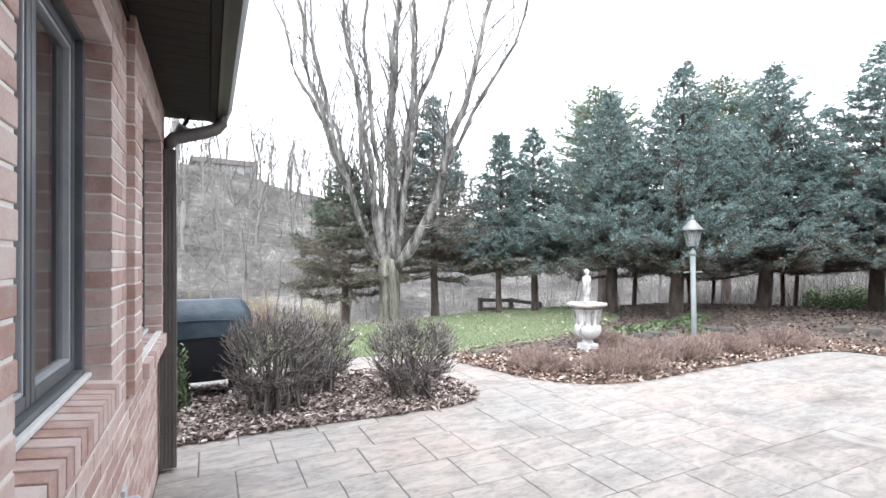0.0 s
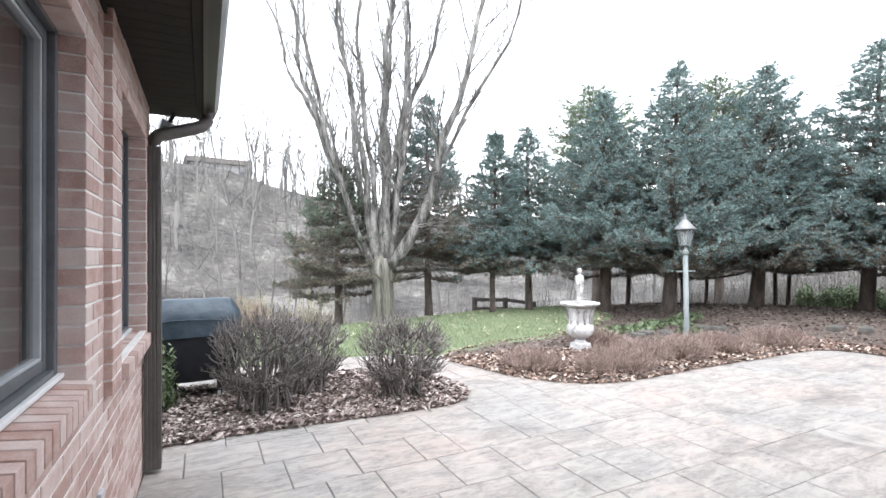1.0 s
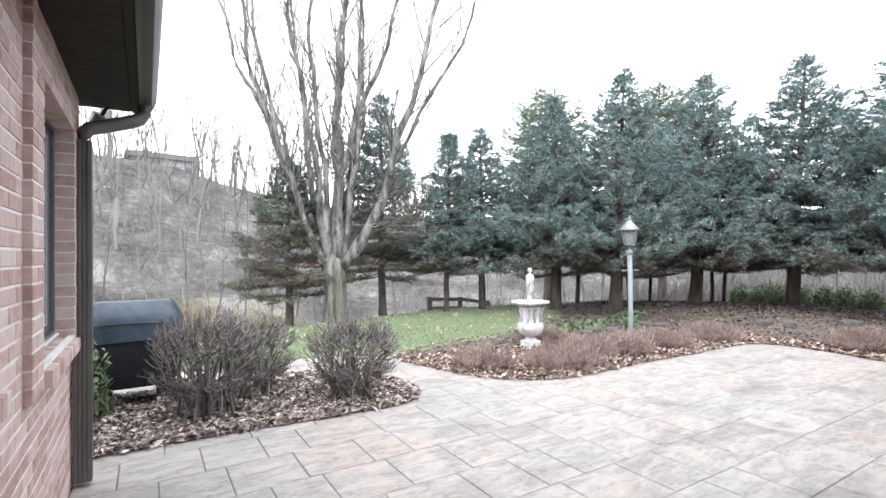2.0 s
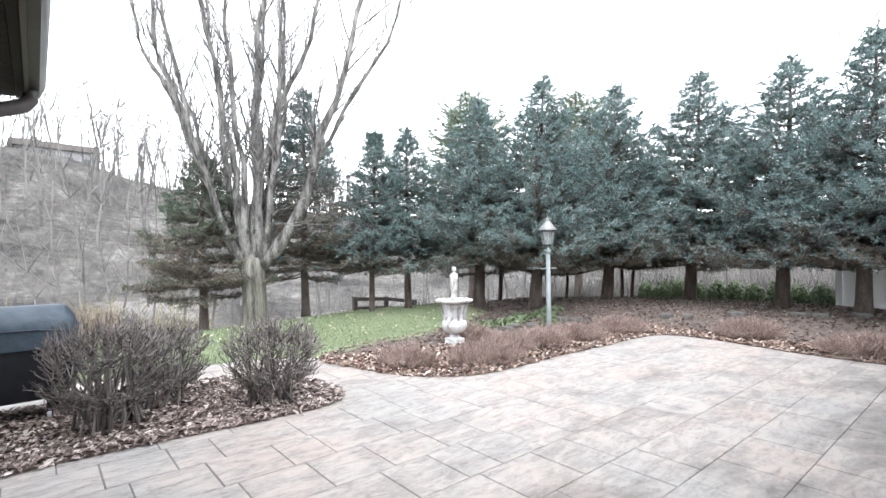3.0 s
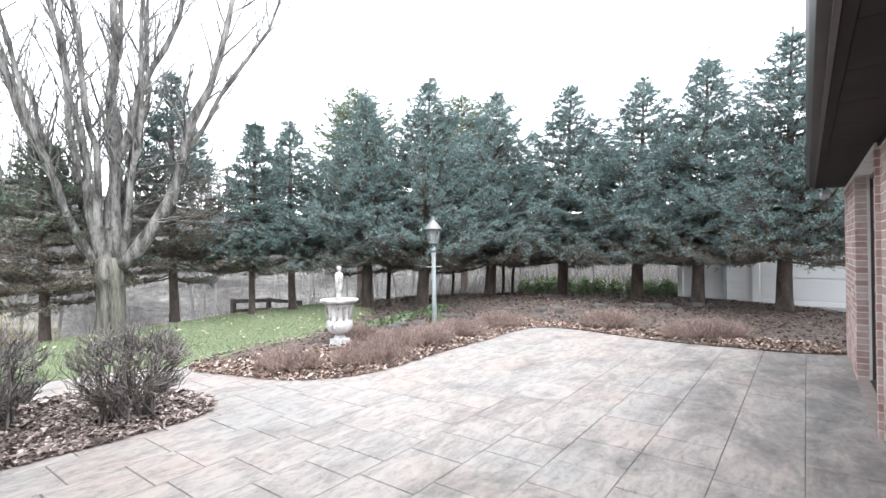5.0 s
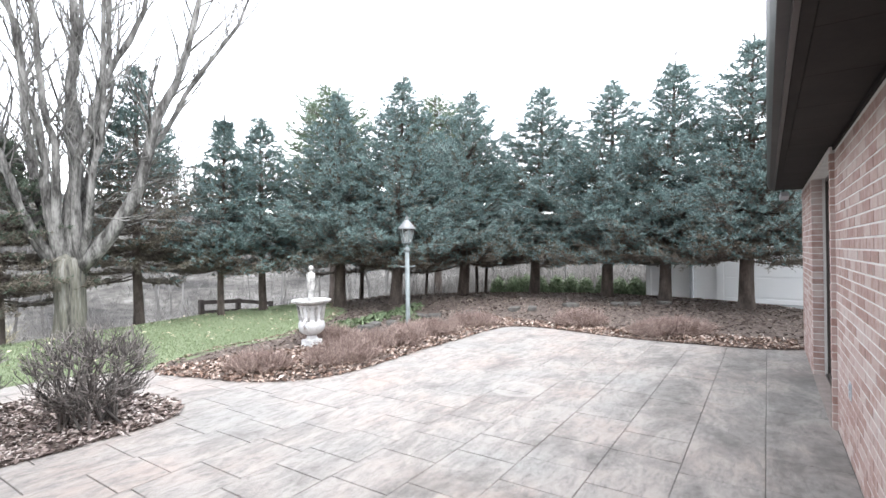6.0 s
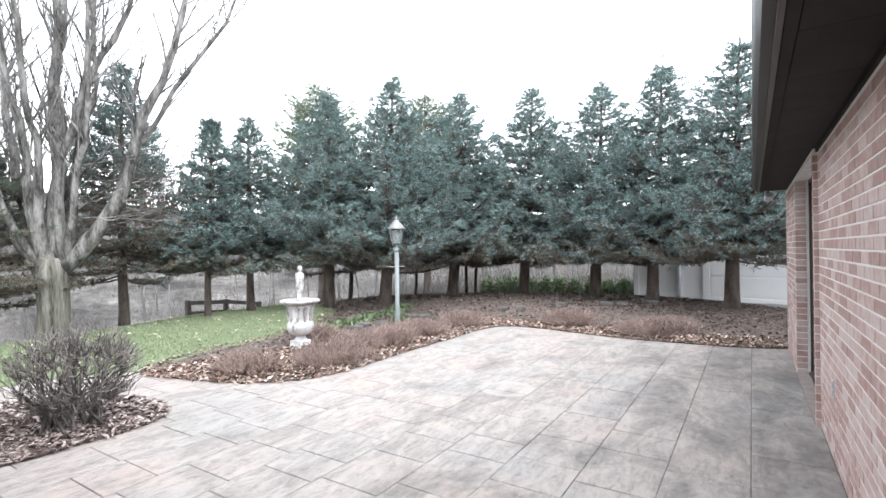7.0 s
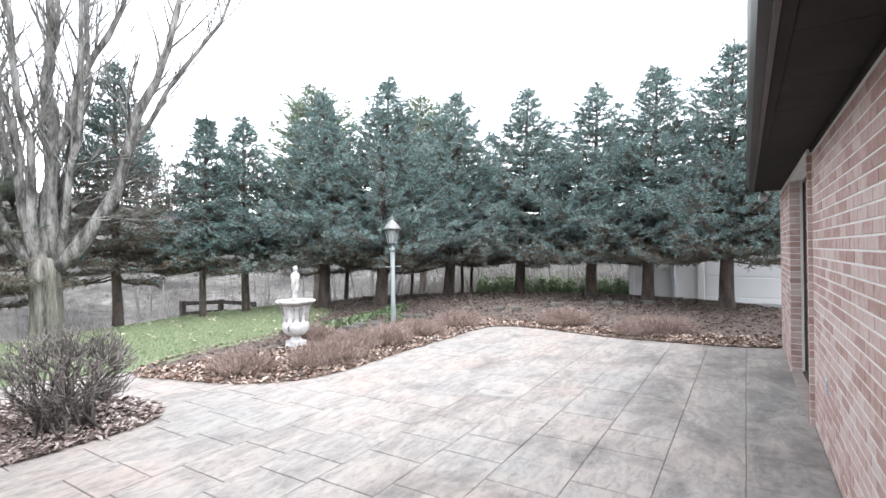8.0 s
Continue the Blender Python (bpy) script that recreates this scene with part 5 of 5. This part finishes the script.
for x, y, h, w in ((11.3, 8.9, 3.2, 0.06), (11.7, 8.6, 3.4, 0.05), (12.9, 7.6, 3.2, 0.06), (13.6, 7.7, 3.0, 0.06), (10.4, 9.9, 3.0, 0.07)):
    rng = random.Random(int(x * 10))
    segs = []
    grow(rng, segs, (0, 0, -0.2), (0.08, 0, 1), h, w, 2, 2, 0.25, 0.2, 6, 0.5, 0.7)
    t = thing("young_tree", "slender dark leafless tree between the spruces", "tree", "slender trees among the spruces", at=pose(x, y, float(ground(x, y))))
    part("trunk", segments_mesh("trunk", segs, 6), BARK_BROWN, t)

# ---- litter and grass ----
RNG = np.random.default_rng(9)
tagged(part("bark_chips", flakes_mesh("bark_chips", RNG, scatter(RNG, BED_HOUSE, 15000, 0.010, 0.03), 0.028, 0.7), CHIP), "bark chips and dead leaves on the bed by the house", "mulch", kind="stuff")
NEAR_BED = [(3.4, 6.7), (3.6, 5.5), (4.0, 4.95), (4.5, 4.7), (6.0, 4.72), (8.2, 4.68), (8.8, 4.4), (8.65, 3.0), (8.5, 1.4), (8.6, 0.1), (9.3, 0.1), (9.2, 3.0), (9.4, 5.2), (6.5, 5.9), (4.2, 6.6)]
tagged(part("leaf_litter", flakes_mesh("leaf_litter", RNG, scatter(RNG, NEAR_BED, 10000, 0.012, 0.025, 4), 0.034, 0.8), LEAF), "pale dry leaves along the edge of the yard bed", "leaves", kind="stuff")
tagged(part("leaf_litter", flakes_mesh("leaf_litter", RNG, scatter(RNG, BED_YARD, 16000, 0.010, 0.025, 4), 0.03, 0.7), LITTER_DARK), "brown leaf litter under the spruces", "leaves", kind="stuff")


def spill(rng, poly, count, reach, lift):
    """Points along an outline, strewn a little over its edge."""
    a = np.array(poly)
    b = np.roll(a, -1, axis=0)
    ln = np.linalg.norm(b - a, axis=1)
    k = rng.choice(len(a), count, p=ln / ln.sum())
    q = a[k] + (b - a)[k] * rng.random((count, 1)) + rng.normal(0, reach, (count, 2))
    return np.stack([q[:, 0], q[:, 1], np.maximum(ground(q[:, 0], q[:, 1]), 0) + lift], 1)


tagged(part("spilled_leaves", flakes_mesh("spilled_leaves", RNG, spill(RNG, BED_HOUSE, 1500, 0.022, 0.018), 0.024, 0.7), CHIP), "bark chips spilled over the patio edge", "leaves", kind="stuff")
tagged(part("spilled_leaves", flakes_mesh("spilled_leaves", RNG, spill(RNG, BED_YARD, 4200, 0.025, 0.018), 0.028, 0.7), LEAF), "dry leaves spilled over the patio edge", "leaves", kind="stuff")
tagged(part("fallen_leaves", flakes_mesh("fallen_leaves", RNG, scatter(RNG, LAWN, 420, 0.045), 0.04, 0.5), PALE_LEAF), "pale fallen leaves on the lawn", "leaves", kind="stuff")
pts = scatter(RNG, [(1.2, 7.5), (2.8, 7.35), (3.4, 6.85), (4.6, 7.2), (6.6, 7.5), (8.6, 8.6), (9.6, 10.2), (9.4, 11.3), (6.8, 11.5), (5, 11), (2.0, 10.5), (-1.0, 10.0), (-1.0, 7.6)], 70000, 0.015)
n = len(pts)
tip = pts + np.stack([RNG.normal(0, 0.018, n), RNG.normal(0, 0.018, n), RNG.uniform(0.02, 0.05, n)], 1)
wide = np.stack([RNG.normal(0, 0.004, n), RNG.normal(0, 0.004, n), np.zeros(n)], 1)
tagged(part("grass", fast_mesh("grass", np.stack([pts - wide, pts + wide, tip], 1).reshape(-1, 3), np.arange(3 * n).reshape(-1, 3)), BLADE), "short green grass blades", "grass", kind="stuff")
for k in range(16):
    x, y = 7.0 + 0.33 * k + 0.1 * math.sin(k * 3), 6.55 - 0.02 * k + 0.12 * math.sin(k * 1.7)
    if x > 9.0:
        y -= (x - 9.0) * 1.3
    st = part("edging_stone", Shape().box((-0.14, -0.09, -0.05), (0.14, 0.09, 0.06), 0.025), RUBBLE)
    st.matrix_basis = pose(x, y, float(ground(x, y)) + 0.03, 3 * math.sin(k), 4 * math.cos(k * 2), 20 * k)
    tagged(st, "flat grey edging stone among dead leaves", "stone", "edging stones in the bed")

# ---- patio, slab by slab ----
pave = Shape().box((-0.01, -0.01, -0.09), (8.95, 5.15, -0.007)).box((2.2, 5.15, -0.09), (4.6, 7.6, -0.007)).box((-7.0, 6.4, -0.09), (2.2, 7.7, -0.007))
patio = tagged(part("patio", pave, JOINT), "stamped concrete patio in buff, pink and grey", "patio", kind="structure")
ROW = 0.466
FIXED = {0: [5.02], 1: [3.86, 4.91], 2: [3.42, 4.01], 3: [3.57], 4: [2.83, 3.42, 3.77], 5: [2.64, 3.15, 3.54, 4.01], 6: [2.56, 2.87, 3.31], 7: [1.07, 1.40, 1.85, 2.30, 2.79, 3.19, 4.10],
         8: [0.47, 0.87, 1.32, 1.785, 2.10, 2.69, 3.00, 3.61], 9: [0.245, 0.747, 1.16, 1.46, 2.08, 2.60]}
slab_cache = {}


def slab_data(w, d):
    k = (round(w, 2), round(d, 2))
    if k not in slab_cache:
        a, b, c = k[0] / 2 - 0.004, k[1] / 2 - 0.004, 0.003
        v = [(x, y, -0.05) for x, y in ((-a, -b), (a, -b), (a, b), (-a, b))] + [(x, y, -c) for x, y in ((-a, -b), (a, -b), (a, b), (-a, b))] + [(x, y, 0) for x, y in ((-a + c, -b + c), (a - c, -b + c), (a - c, b - c), (-a + c, b - c))]
        f = [(8, 9, 10, 11)] + [(i, (i + 1) % 4, 4 + (i + 1) % 4, 4 + i) for i in range(4)] + [(4 + i, 4 + (i + 1) % 4, 8 + (i + 1) % 4, 8 + i) for i in range(4)]
        slab_cache[k] = Shape().add(v, f).mesh("paving_slab")
        slab_cache[k].materials.append(SLAB)
    return slab_cache[k]


slab_rng = random.Random(12)
for row in range(17):
    y0 = row * ROW
    lo, hi = (0.0, 8.95) if y0 < 4.7 else (2.2, 4.6) if y0 < 6.3 else (-2.0, 4.4)
    cuts = [c for c in FIXED.get(row, []) if c > lo]
    x = cuts[-1] if cuts else lo + (0.23 if row % 2 else 0.0)
    first = cuts[0] if cuts else 0.0
    while first > lo + 0.55:
        first -= slab_rng.choice((0.40, 0.46, 0.52, 0.61))
        cuts.insert(0, round(first, 2))
    while x < hi - 0.5:
        x += slab_rng.choice((0.40, 0.46, 0.46, 0.52, 0.61))
        cuts.append(round(x, 2))
    cuts = [lo, *[c for c in cuts if lo + 0.1 < c < hi - 0.1], hi]
    for a, b in zip(cuts, cuts[1:]):
        cx, cy = [a, (a + b) / 2, b] * 3, [y0] * 3 + [y0 + ROW / 2] * 3 + [y0 + ROW] * 3
        if inside(BED_HOUSE, cx, cy).all() or inside(BED_YARD, cx, cy).all() or inside(LAWN, cx, cy).all():
            continue
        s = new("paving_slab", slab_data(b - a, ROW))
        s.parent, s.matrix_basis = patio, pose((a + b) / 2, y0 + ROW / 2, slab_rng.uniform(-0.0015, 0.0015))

# ---- brickwork ----
lay_bricks(wall_w, west, -0.2, WEST_END, 0.0, SOFFIT_W - 0.03, [WIN_1[:2] + (WIN_1[2] - 0.1, WIN_1[3]), (2.99, WEST_END + 0.1, WIN_2[2] - 0.1, SOFFIT_W)], lambda u, z: u > 1.45)
surround_w = part("surround", core(2.995, WEST_END - 0.01, WIN_2[2] - 0.09, SOFFIT_W, grown([WIN_2], 0.004), -0.0285, 0.003, west), MORTAR, wall_w)
lay_bricks(surround_w, west @ Matrix.Translation((0, -0.032, 0)), 2.99, WEST_END, WIN_2[2] - 0.1, SOFFIT_W - 0.03, [WIN_2[:2] + (0.0, WIN_2[3])], lambda u, z: True)
rowlock(wall_w, west, WIN_1[0], WIN_1[1], WIN_1[2], 0.03)
rowlock(wall_w, west, WIN_2[0], WIN_2[1], WIN_2[2], 0.06)
lay_bricks(wall_e, east, -EAST_END, 0.2, 0.0, SOFFIT_E - 0.03, [e_holes[0], (-EAST_END - 0.1, -5.28, -0.1, 3.0)], lambda u, z: -5.3 < u < -2.9)
surround_e = part("surround", core(-EAST_END + 0.01, -5.285, -0.05, SOFFIT_E, grown(e_holes, 0.004), -0.0285, 0.003, east), MORTAR, wall_e)
lay_bricks(surround_e, east @ Matrix.Translation((0, -0.032, 0)), -EAST_END, -5.28, 0.0, SOFFIT_E - 0.03, [e_holes[0]], lambda u, z: u > -7.6 or True)
